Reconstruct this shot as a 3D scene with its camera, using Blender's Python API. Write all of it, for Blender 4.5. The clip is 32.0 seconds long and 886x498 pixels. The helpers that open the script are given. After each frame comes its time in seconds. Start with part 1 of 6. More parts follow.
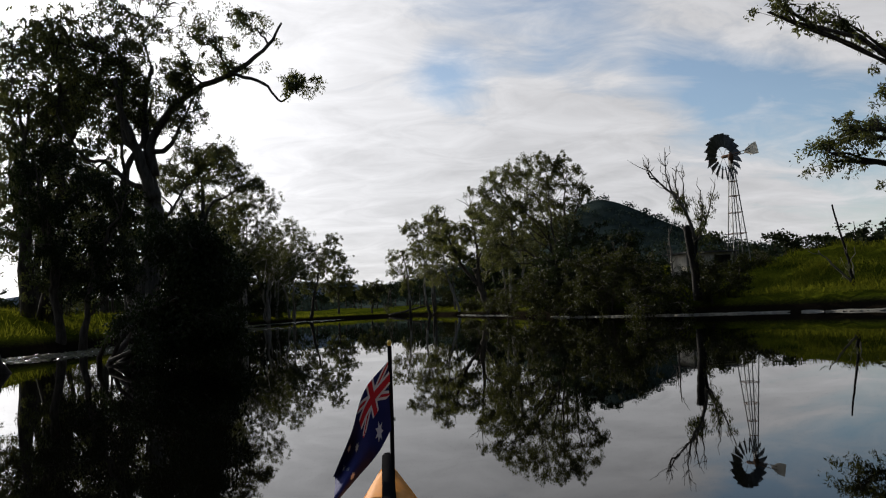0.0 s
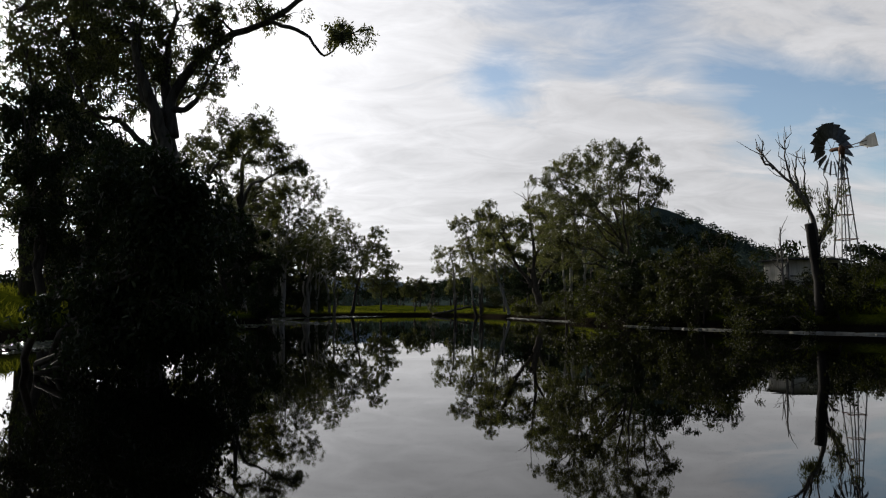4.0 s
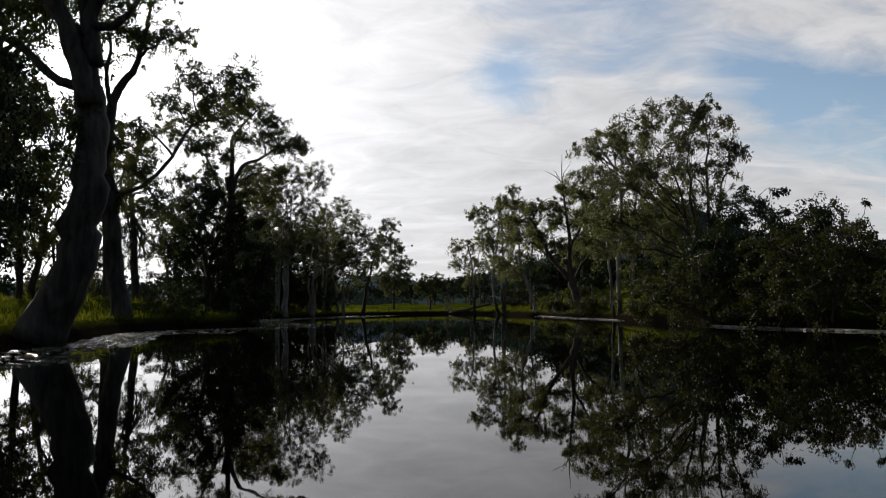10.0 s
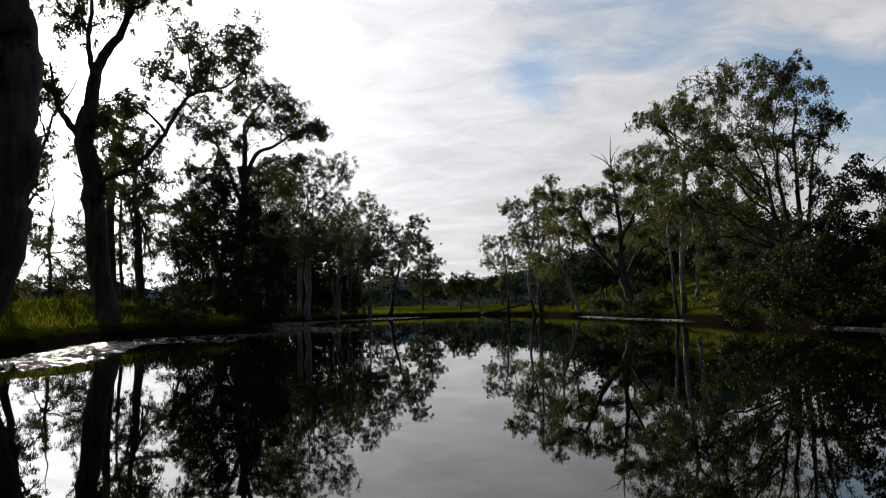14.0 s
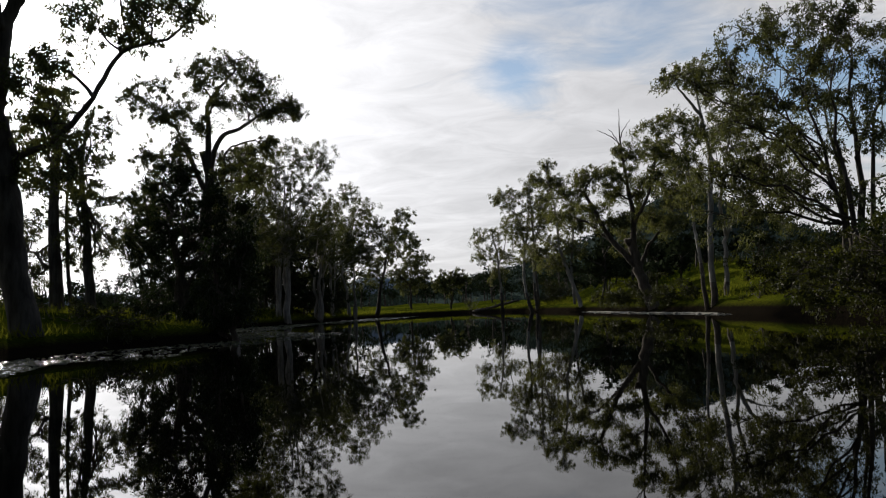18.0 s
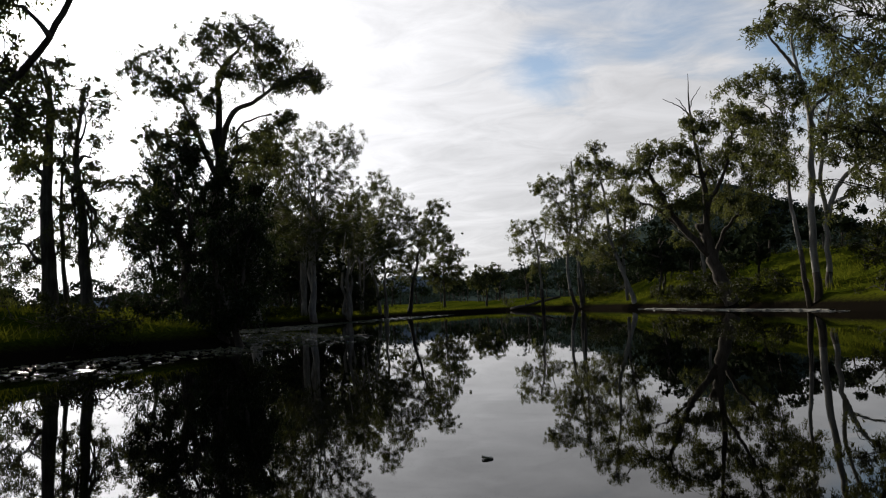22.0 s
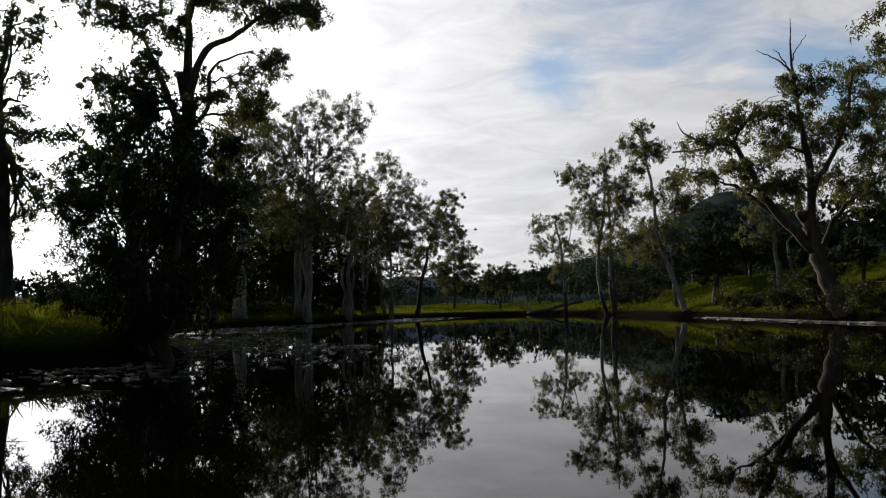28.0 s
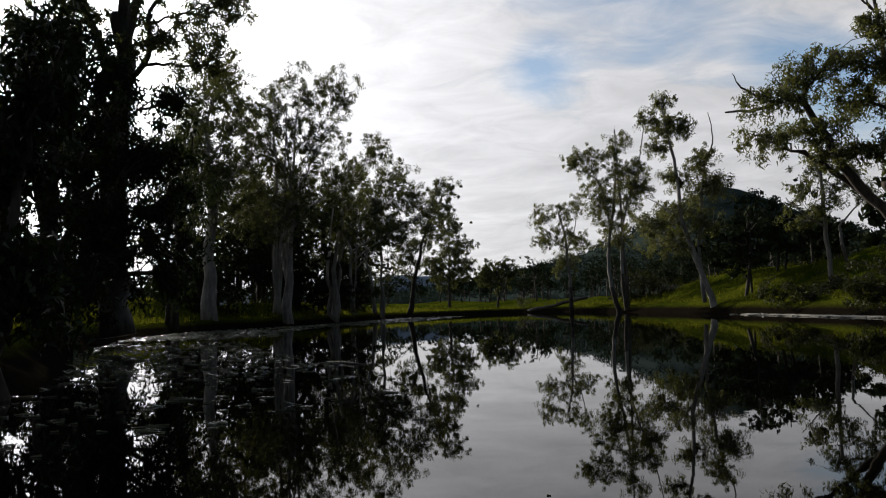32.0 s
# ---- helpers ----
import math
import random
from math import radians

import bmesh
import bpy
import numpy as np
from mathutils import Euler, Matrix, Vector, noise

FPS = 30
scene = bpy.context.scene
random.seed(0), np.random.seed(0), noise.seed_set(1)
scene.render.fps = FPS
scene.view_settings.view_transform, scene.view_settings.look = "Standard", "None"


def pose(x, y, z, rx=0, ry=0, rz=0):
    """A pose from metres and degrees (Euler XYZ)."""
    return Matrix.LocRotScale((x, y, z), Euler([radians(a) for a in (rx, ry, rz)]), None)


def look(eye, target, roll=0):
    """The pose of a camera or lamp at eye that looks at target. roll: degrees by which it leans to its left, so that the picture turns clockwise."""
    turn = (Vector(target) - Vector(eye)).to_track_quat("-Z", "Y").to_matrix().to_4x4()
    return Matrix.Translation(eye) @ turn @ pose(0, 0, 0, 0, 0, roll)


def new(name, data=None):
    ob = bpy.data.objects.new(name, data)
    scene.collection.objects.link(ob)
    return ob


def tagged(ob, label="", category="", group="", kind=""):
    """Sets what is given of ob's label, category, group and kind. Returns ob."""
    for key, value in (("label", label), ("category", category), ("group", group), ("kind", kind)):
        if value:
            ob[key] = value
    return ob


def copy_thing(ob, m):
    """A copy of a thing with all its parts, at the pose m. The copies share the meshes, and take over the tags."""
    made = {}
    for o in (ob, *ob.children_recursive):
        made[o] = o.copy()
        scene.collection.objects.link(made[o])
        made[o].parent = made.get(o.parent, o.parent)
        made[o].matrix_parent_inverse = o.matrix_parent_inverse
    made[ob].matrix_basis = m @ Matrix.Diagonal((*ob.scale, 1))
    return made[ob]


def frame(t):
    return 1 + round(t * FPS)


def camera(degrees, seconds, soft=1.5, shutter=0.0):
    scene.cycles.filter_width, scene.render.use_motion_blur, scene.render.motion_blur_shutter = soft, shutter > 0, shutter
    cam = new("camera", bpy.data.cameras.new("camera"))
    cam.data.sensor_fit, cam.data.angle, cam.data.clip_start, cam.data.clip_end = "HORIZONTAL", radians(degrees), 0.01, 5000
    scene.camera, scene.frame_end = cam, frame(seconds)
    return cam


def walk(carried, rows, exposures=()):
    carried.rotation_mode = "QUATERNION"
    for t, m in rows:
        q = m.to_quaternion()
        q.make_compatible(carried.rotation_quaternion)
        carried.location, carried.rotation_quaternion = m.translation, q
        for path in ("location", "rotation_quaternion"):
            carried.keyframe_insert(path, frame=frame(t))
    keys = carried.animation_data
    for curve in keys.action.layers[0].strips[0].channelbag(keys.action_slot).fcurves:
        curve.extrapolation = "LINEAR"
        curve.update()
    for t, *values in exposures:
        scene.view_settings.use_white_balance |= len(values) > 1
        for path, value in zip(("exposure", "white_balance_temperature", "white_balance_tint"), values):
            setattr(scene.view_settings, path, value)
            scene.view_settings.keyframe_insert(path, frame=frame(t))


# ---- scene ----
# the paddler's eye, 0.8 m above still water
cam = camera(63.8, 32.0, soft=1.15)
EXPOSURES = [(0.0, 0.0), (32.0, 0.0)]
PATH = [
    (0.0, 0.000, -0.000, 0.798, 94.78, 2.86, -0.00),
    (0.5, -0.081, 0.633, 0.798, 94.92, 1.98, 1.01),
    (1.0, -0.170, 1.267, 0.799, 94.92, -0.10, 1.17),
    (1.5, -0.246, 1.879, 0.799, 95.02, 1.82, 1.51),
    (2.0, -0.327, 2.488, 0.799, 94.94, 2.64, 1.91),
    (2.5, -0.422, 3.103, 0.799, 94.91, 1.29, 2.63),
    (4.5, -0.820, 5.559, 0.798, 94.92, 0.03, 3.33),
    (5.0, -0.905, 6.166, 0.799, 94.97, 1.96, 3.41),
    (5.5, -0.983, 6.777, 0.801, 94.86, 2.87, 3.81),
    (6.0, -1.081, 7.402, 0.804, 94.78, 2.79, 4.30),
    (6.5, -1.198, 8.046, 0.803, 94.78, 1.41, 4.39),
    (7.0, -1.298, 8.700, 0.803, 94.84, 3.20, 3.73),
    (7.5, -1.398, 9.363, 0.799, 94.83, 3.46, 3.91),
    (8.0, -1.500, 10.015, 0.798, 94.77, 3.01, 4.13),
    (8.5, -1.585, 10.649, 0.798, 94.73, 1.62, 3.83),
    (9.0, -1.651, 11.275, 0.796, 94.67, 2.65, 3.87),
    (9.5, -1.734, 11.899, 0.800, 94.72, 1.24, 4.02),
    (10.0, -1.827, 12.513, 0.801, 94.77, 0.68, 4.35),
    (10.5, -1.926, 13.122, 0.804, 94.69, 1.28, 4.34),
    (11.0, -2.038, 13.728, 0.801, 94.63, 1.83, 4.79),
    (11.5, -2.168, 14.342, 0.799, 94.56, 1.00, 5.30),
    (12.0, -2.303, 14.946, 0.799, 94.84, 0.34, 5.57),
    (12.5, -2.387, 15.558, 0.805, 94.97, 2.30, 5.88),
    (13.0, -2.475, 16.182, 0.802, 94.93, 1.32, 6.30),
    (13.5, -2.599, 16.809, 0.801, 94.94, 0.41, 6.84),
    (14.0, -2.744, 17.425, 0.800, 94.88, 1.22, 6.57),
    (14.5, -2.875, 18.039, 0.799, 94.76, 2.11, 6.51),
    (16.5, -3.355, 20.466, 0.797, 94.74, 1.90, 5.86),
    (17.0, -3.495, 21.046, 0.798, 94.60, 1.51, 5.95),
    (17.5, -3.618, 21.627, 0.799, 94.67, 1.78, 5.61),
    (18.0, -3.736, 22.232, 0.800, 94.74, 2.71, 5.45),
    (18.5, -3.874, 22.861, 0.799, 94.74, 2.13, 5.79),
    (19.0, -4.032, 23.484, 0.800, 94.70, 0.64, 5.92),
    (19.5, -4.163, 24.097, 0.800, 94.59, 0.75, 5.83),
    (20.0, -4.280, 24.700, 0.803, 94.49, 3.01, 6.23),
    (20.5, -4.405, 25.301, 0.801, 94.75, 0.66, 7.10),
    (21.0, -4.533, 25.906, 0.803, 94.72, 1.42, 7.12),
    (21.5, -4.644, 26.511, 0.802, 94.75, 3.15, 7.44),
    (22.0, -4.792, 27.133, 0.801, 94.68, 2.95, 7.93),
    (22.5, -4.946, 27.759, 0.800, 94.72, 2.00, 8.33),
    (23.0, -5.080, 28.354, 0.800, 94.75, 3.62, 8.27),
    (23.5, -5.220, 28.938, 0.798, 94.66, 3.52, 8.47),
    (24.0, -5.392, 29.527, 0.798, 94.79, 1.51, 9.07),
    (24.5, -5.573, 30.126, 0.800, 94.86, 1.11, 8.57),
    (25.0, -5.736, 30.731, 0.796, 94.84, 3.75, 7.93),
    (25.5, -5.914, 31.344, 0.799, 94.84, 1.75, 8.13),
    (27.5, -6.548, 33.902, 0.801, 94.76, 2.33, 8.01),
    (28.0, -6.702, 34.557, 0.800, 94.84, 1.32, 8.11),
    (28.5, -6.839, 35.217, 0.800, 94.87, 2.91, 7.59),
    (29.0, -6.979, 35.878, 0.800, 94.76, 2.74, 7.84),
    (29.5, -7.140, 36.542, 0.800, 94.85, -0.32, 7.91),
    (30.0, -7.276, 37.191, 0.800, 95.07, 0.17, 7.51),
    (30.5, -7.407, 37.837, 0.802, 94.93, 1.65, 7.30),
    (31.0, -7.545, 38.479, 0.799, 94.87, 2.63, 7.74),
    (31.5, -7.705, 39.121, 0.799, 94.80, 0.52, 7.66),
    (32.0, -7.855, 39.753, 0.800, 94.70, 1.89, 7.37),
]
walk(cam, [(t, pose(x, y, z, rx, ry, rz)) for t, x, y, z, rx, ry, rz in PATH], EXPOSURES)

# ---- world and sun: low morning sun ahead, thin broken cloud ----
SUN_AZ, SUN_EL = -37.6, 18.5          # degrees left of straight ahead, and up
sun_dir = Vector((math.sin(radians(SUN_AZ)) * math.cos(radians(SUN_EL)), math.cos(radians(SUN_AZ)) * math.cos(radians(SUN_EL)), math.sin(radians(SUN_EL))))
sun_data = bpy.data.lights.new("sun", "SUN")
sun_data.energy, sun_data.angle, sun_data.color = 5.0, radians(0.6), (1.0, 0.93, 0.82)
sun = new("sun", sun_data)
sun.matrix_world = look(sun_dir * 200, (0, 0, 0))


def node(tree_, kind, x=0, **sets):
    n = tree_.nodes.new(kind)
    n.location.x = x
    for k, v in sets.items():
        if k in n.inputs:
            n.inputs[k].default_value = v
    return n


def link(tree_, a, b):
    tree_.links.new(a, b)


def ramp(tree_, fac, stops):
    n = tree_.nodes.new("ShaderNodeValToRGB")
    e = n.color_ramp.elements
    while len(e) < len(stops):
        e.new(0.5)
    for el, (p, c) in zip(e, stops):
        el.position, el.color = p, (*c, 1) if len(c) == 3 else c
    link(tree_, fac, n.inputs["Fac"])
    return n


def maths(tree_, op, a, b=None, clamp=False):
    n = tree_.nodes.new("ShaderNodeMath")
    n.operation, n.use_clamp = op, clamp
    for i, v in enumerate((a, b)):
        if v is None:
            continue
        if isinstance(v, (int, float)):
            n.inputs[i].default_value = v
        else:
            link(tree_, v, n.inputs[i])
    return n.outputs[0]


def vmaths(tree_, op, a, b):
    n = tree_.nodes.new("ShaderNodeVectorMath")
    n.operation = op
    for i, v in enumerate((a, b)):
        if isinstance(v, (tuple, Vector)):
            n.inputs[i].default_value = v
        else:
            link(tree_, v, n.inputs[i])
    return n


def mixc(tree_, fac, a, b, mode="MIX"):
    n = tree_.nodes.new("ShaderNodeMix")
    n.data_type, n.blend_type = "RGBA", mode
    for sock, v in ((n.inputs["Factor"], fac), (n.inputs["A"], a), (n.inputs["B"], b)):
        if sock.type == "RGBA" and isinstance(v, tuple):
            sock.default_value = (*v, 1)
        elif isinstance(v, (int, float)):
            sock.default_value = v
        else:
            link(tree_, v, sock)
    return [o for o in n.outputs if o.type == "RGBA"][0]


def make_world():
    w = bpy.data.worlds.new("morning_sky")
    scene.world = w
    w.use_nodes = True
    nt = w.node_tree
    nt.nodes.clear()
    sky = nt.nodes.new("ShaderNodeTexSky")
    sky.sky_type, sky.sun_disc = "NISHITA", False
    sky.sun_elevation, sky.sun_rotation = radians(SUN_EL), radians(SUN_AZ)
    sky.air_density, sky.dust_density, sky.ozone_density = 1.0, 0.6, 1.5
    co = nt.nodes.new("ShaderNodeTexCoord").outputs["Generated"]
    sep = nt.nodes.new("ShaderNodeSeparateXYZ")
    link(nt, co, sep.inputs[0])
    up = maths(nt, "MAXIMUM", sep.outputs["Z"], 0.0)
    low = maths(nt, "ADD", up, 0.27)
    comb = nt.nodes.new("ShaderNodeCombineXYZ")
    link(nt, maths(nt, "DIVIDE", sep.outputs["X"], low), comb.inputs[0])
    link(nt, maths(nt, "DIVIDE", sep.outputs["Y"], low), comb.inputs[1])
    mp = node(nt, "ShaderNodeMapping")
    mp.inputs["Rotation"].default_value = (0, 0, radians(38))
    mp.inputs["Scale"].default_value = (0.85, 1.5, 1.0)
    mp.inputs["Location"].default_value = (0.35, 0.2, 0.0)
    link(nt, comb.outputs[0], mp.inputs["Vector"])
    big = node(nt, "ShaderNodeTexNoise", Scale=0.9, Detail=7.0, Roughness=0.55, Distortion=0.5)
    link(nt, mp.outputs[0], big.inputs["Vector"])
    fine = node(nt, "ShaderNodeTexNoise", Scale=5.0, Detail=8.0, Roughness=0.62, Distortion=0.7)
    link(nt, mp.outputs[0], fine.inputs["Vector"])
    near = vmaths(nt, "DOT_PRODUCT", co, sun_dir).outputs["Value"]
    near = maths(nt, "MAXIMUM", near, 0.0)
    veil = maths(nt, "POWER", near, 9.0)
    glow = maths(nt, "POWER", near, 60.0)
    cover = maths(nt, "ADD", maths(nt, "MULTIPLY", big.outputs[0], 0.75), maths(nt, "MULTIPLY", fine.outputs[0], 0.25))
    cover = maths(nt, "ADD", cover, maths(nt, "MULTIPLY", veil, 0.35))
    cover = maths(nt, "ADD", cover, maths(nt, "MULTIPLY", maths(nt, "SUBTRACT", 0.35, up, True), 0.35))
    cover = maths(nt, "ADD", cover, 0.025)
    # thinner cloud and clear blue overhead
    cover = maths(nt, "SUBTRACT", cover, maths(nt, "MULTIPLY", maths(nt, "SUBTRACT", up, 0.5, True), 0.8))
    for az, el, k, much in ((1.5, 18.5, 800, 0.17), (12.0, 24, 420, 0.07), (23, 14.5, 260, 0.18), (30, 10, 260, 0.17), (33, 5, 300, 0.1)):
        v = Vector((math.sin(radians(az)) * math.cos(radians(el)), math.cos(radians(az)) * math.cos(radians(el)), math.sin(radians(el))))
        gap = maths(nt, "POWER", maths(nt, "MAXIMUM", vmaths(nt, "DOT_PRODUCT", co, v).outputs["Value"], 0.0), float(k))
        cover = maths(nt, "SUBTRACT", cover, maths(nt, "MULTIPLY", gap, much))
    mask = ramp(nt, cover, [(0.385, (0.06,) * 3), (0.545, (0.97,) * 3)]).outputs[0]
    shade = ramp(nt, fine.outputs[0], [(0.30, (0.88,) * 3), (0.66, (1.16,) * 3)]).outputs[0]
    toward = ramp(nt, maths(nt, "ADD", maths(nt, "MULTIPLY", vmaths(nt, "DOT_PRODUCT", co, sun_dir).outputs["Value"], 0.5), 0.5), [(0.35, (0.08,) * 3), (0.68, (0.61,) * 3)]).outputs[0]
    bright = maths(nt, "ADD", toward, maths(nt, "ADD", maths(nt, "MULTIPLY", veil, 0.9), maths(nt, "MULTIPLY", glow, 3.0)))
    cl = mixc(nt, 1.0, shade, (0.978, 0.974, 1.0), "MULTIPLY")
    clouds = nt.nodes.new("ShaderNodeVectorMath")
    clouds.operation = "SCALE"
    link(nt, cl, clouds.inputs[0])
    link(nt, bright, clouds.inputs["Scale"])
    bg_sky, bg_cloud = node(nt, "ShaderNodeBackground", Strength=SKY), node(nt, "ShaderNodeBackground", Strength=1.0)
    link(nt, sky.outputs[0], bg_sky.inputs["Color"])
    link(nt, clouds.outputs[0], bg_cloud.inputs["Color"])
    mx = nt.nodes.new("ShaderNodeMixShader")
    link(nt, mask, mx.inputs[0])
    link(nt, bg_sky.outputs[0], mx.inputs[1])
    link(nt, bg_cloud.outputs[0], mx.inputs[2])
    out = nt.nodes.new("ShaderNodeOutputWorld")
    link(nt, mx.outputs[0], out.inputs["Surface"])


SKY = 0.12
make_world()


# ---- materials ----
def material(name, rough=0.8, metal=0.0):
    m = bpy.data.materials.new(name)
    m.use_nodes = True
    b = m.node_tree.nodes["Principled BSDF"]
    b.inputs["Roughness"].default_value, b.inputs["Metallic"].default_value = rough, metal
    return m, m.node_tree, b


def noisy(name, low, high, scale=4.0, detail=6.0, rough=0.85, bump=0.3, stretch=(1, 1, 1), scale2=0.5, patch=0.35, metal=0.0, per_object=0.15, spec=0.12):
    """A surface that varies at two scales, with fine relief."""
    m, nt, b = material(name, rough, metal)
    b.inputs["Specular IOR Level"].default_value = spec
    co = nt.nodes.new("ShaderNodeTexCoord").outputs["Object"]
    mp = node(nt, "ShaderNodeMapping")
    mp.inputs["Scale"].default_value = stretch
    link(nt, co, mp.inputs["Vector"])
    n1 = node(nt, "ShaderNodeTexNoise", Scale=scale, Detail=detail, Roughness=0.65)
    n2 = node(nt, "ShaderNodeTexNoise", Scale=scale2, Detail=3.0)
    link(nt, mp.outputs[0], n1.inputs["Vector"])
    link(nt, co, n2.inputs["Vector"])
    c = ramp(nt, n1.outputs[0], [(0.3, low), (0.72, high)]).outputs[0]
    dark = ramp(nt, n2.outputs[0], [(0.35, (1 - patch,) * 3), (0.65, (1.0 + patch * 0.4,) * 3)]).outputs[0]
    c = mixc(nt, 1.0, c, dark, "MULTIPLY")
    if per_object:
        rnd = nt.nodes.new("ShaderNodeObjectInfo").outputs["Random"]
        tone = ramp(nt, rnd, [(0.0, (1 - per_object,) * 3), (1.0, (1 + per_object,) * 3)]).outputs[0]
        c = mixc(nt, 1.0, c, tone, "MULTIPLY")
    link(nt, c, b.inputs["Base Color"])
    bp = node(nt, "ShaderNodeBump", Strength=bump, Distance=0.03)
    link(nt, n1.outputs[0], bp.inputs["Height"])
    link(nt, bp.outputs[0], b.inputs["Normal"])
    return m


def leafy(name, low, high, lit=(0.2, 0.28, 0.05), amount=0.3, rough=0.55, spec=0.06, pale=1.3):
    """Leaves: each with its own tone, letting some light through."""
    m, nt, b = material(name, rough)
    rnd = nt.nodes.new("ShaderNodeNewGeometry").outputs["Random Per Island"]
    ob = nt.nodes.new("ShaderNodeObjectInfo").outputs["Random"]
    c = ramp(nt, rnd, [(0.0, low), (0.8, high), (1.0, tuple(v * pale for v in high))]).outputs[0]
    c = mixc(nt, 1.0, c, ramp(nt, ob, [(0.0, (0.8, 0.85, 0.8)), (1.0, (1.2, 1.1, 1.0))]).outputs[0], "MULTIPLY")
    link(nt, c, b.inputs["Base Color"])
    b.inputs["Specular IOR Level"].default_value = spec
    tr = nt.nodes.new("ShaderNodeBsdfTranslucent")
    tr.inputs["Color"].default_value = (*lit, 1)
    mx = nt.nodes.new("ShaderNodeMixShader")
    mx.inputs[0].default_value = amount
    link(nt, b.outputs[0], mx.inputs[1])
    link(nt, tr.outputs[0], mx.inputs[2])
    link(nt, mx.outputs[0], nt.nodes["Material Output"].inputs["Surface"])
    return m


def water_material():
    m, nt, b = material("lagoon_water", 0.015)
    b.inputs["Base Color"].default_value = (0.0012, 0.0012, 0.0008, 1)
    b.inputs["IOR"].default_value = 1.333
    co = nt.nodes.new("ShaderNodeTexCoord").outputs["Object"]
    mp = node(nt, "ShaderNodeMapping")
    mp.inputs["Scale"].default_value = (0.35, 1.0, 1.0)
    link(nt, co, mp.inputs["Vector"])
    n1 = node(nt, "ShaderNodeTexNoise", Scale=1.6, Detail=3.0, Roughness=0.5)
    n2 = node(nt, "ShaderNodeTexNoise", Scale=0.12, Detail=2.0)
    link(nt, mp.outputs[0], n1.inputs["Vector"])
    link(nt, co, n2.inputs["Vector"])
    calm = ramp(nt, n2.outputs[0], [(0.4, (0.25,) * 3), (0.65, (1.0,) * 3)]).outputs[0]
    h = maths(nt, "MULTIPLY", n1.outputs[0], calm)
    bp = node(nt, "ShaderNodeBump", Strength=0.02, Distance=0.05)
    link(nt, h, bp.inputs["Height"])
    link(nt, bp.outputs[0], b.inputs["Normal"])
    return m


def ground_material():
    m, nt, b = material("bank_grass", 0.95)
    b.inputs["Specular IOR Level"].default_value = 0.0
    geo = nt.nodes.new("ShaderNodeNewGeometry")
    n1 = node(nt, "ShaderNodeTexNoise", Scale=9.0, Detail=8.0, Roughness=0.7)
    n2 = node(nt, "ShaderNodeTexNoise", Scale=0.22, Detail=4.0)
    for n in (n1, n2):
        link(nt, geo.outputs["Position"], n.inputs["Vector"])
    grass = ramp(nt, n1.outputs[0], [(0.3, (0.025, 0.034, 0.004)), (0.7, (0.08, 0.092, 0.01))]).outputs[0]
    tone = ramp(nt, n2.outputs[0], [(0.36, (0.42, 0.5, 0.4)), (0.64, (1.3, 1.2, 0.9))]).outputs[0]
    grass = mixc(nt, 1.0, grass, tone, "MULTIPLY")
    sep = nt.nodes.new("ShaderNodeSeparateXYZ")
    link(nt, geo.outputs["Position"], sep.inputs[0])
    wet = maths(nt, "ADD", sep.outputs["Z"], maths(nt, "MULTIPLY", n1.outputs[0], 0.25))
    mud = ramp(nt, wet, [(0.4, (1.0,) * 3), (0.66, (0.0,) * 3)]).outputs[0]
    # wet mud at the bank foot, blackened further to paint the shade there
    c = mixc(nt, mud, grass, (0.008, 0.0065, 0.0045))
    link(nt, c, b.inputs["Base Color"])
    bp = node(nt, "ShaderNodeBump", Strength=0.6, Distance=0.15)
    link(nt, n1.outputs[0], bp.inputs["Height"])
    link(nt, bp.outputs[0], b.inputs["Normal"])
    return m


M_GROUND, M_WATER = ground_material(), water_material()
M_BARK = noisy("gum_bark", (0.02, 0.017, 0.014), (0.085, 0.073, 0.062), 5.0, rough=0.9, bump=0.5, stretch=(1.5, 1.5, 0.35), scale2=0.6)
M_SMOOTH = noisy("smooth_gum_bark", (0.02, 0.018, 0.015), (0.115, 0.105, 0.092), 3.5, rough=0.8, bump=0.4, stretch=(1.5, 1.5, 0.3), scale2=0.5, patch=0.5)
M_PALE = noisy("white_bark", (0.12, 0.11, 0.095), (0.35, 0.33, 0.295), 3.5, rough=0.75, bump=0.25, stretch=(1.5, 1.5, 0.3), scale2=0.7)
M_GREY = noisy("grey_bark", (0.12, 0.108, 0.095), (0.38, 0.355, 0.32), 4.0, rough=0.8, bump=0.4, stretch=(1.5, 1.5, 0.3), scale2=0.7)
M_DARKBARK = noisy("dark_bark", (0.03, 0.025, 0.02), (0.10, 0.085, 0.07), 6.0, rough=0.95, bump=0.6, stretch=(1.5, 1.5, 0.3))
# charred trunks; on the shed this near-black paints the shade of its bay
M_CHAR_SHADE = noisy("charred_wood_and_bay_shade", (0.006, 0.0055, 0.005), (0.022, 0.02, 0.018), 6.0, rough=0.9, bump=0.5, stretch=(2, 2, 0.3))
M_DEAD = noisy("weathered_wood", (0.06, 0.053, 0.047), (0.22, 0.2, 0.175), 6.0, rough=0.9, bump=0.5, stretch=(2, 2, 0.3))
M_GUMLEAF = leafy("gum_leaves", (0.016, 0.021, 0.012), (0.058, 0.066, 0.038), (0.21, 0.225, 0.05), 0.16, pale=2.0)
# gum leaves again, lighter and more olive: sunlight painted into the colour
M_SUNLITLEAF = leafy("sunlit_olive_gum_leaves", (0.022, 0.027, 0.014), (0.078, 0.085, 0.045), (0.26, 0.27, 0.06), 0.2, pale=1.9)
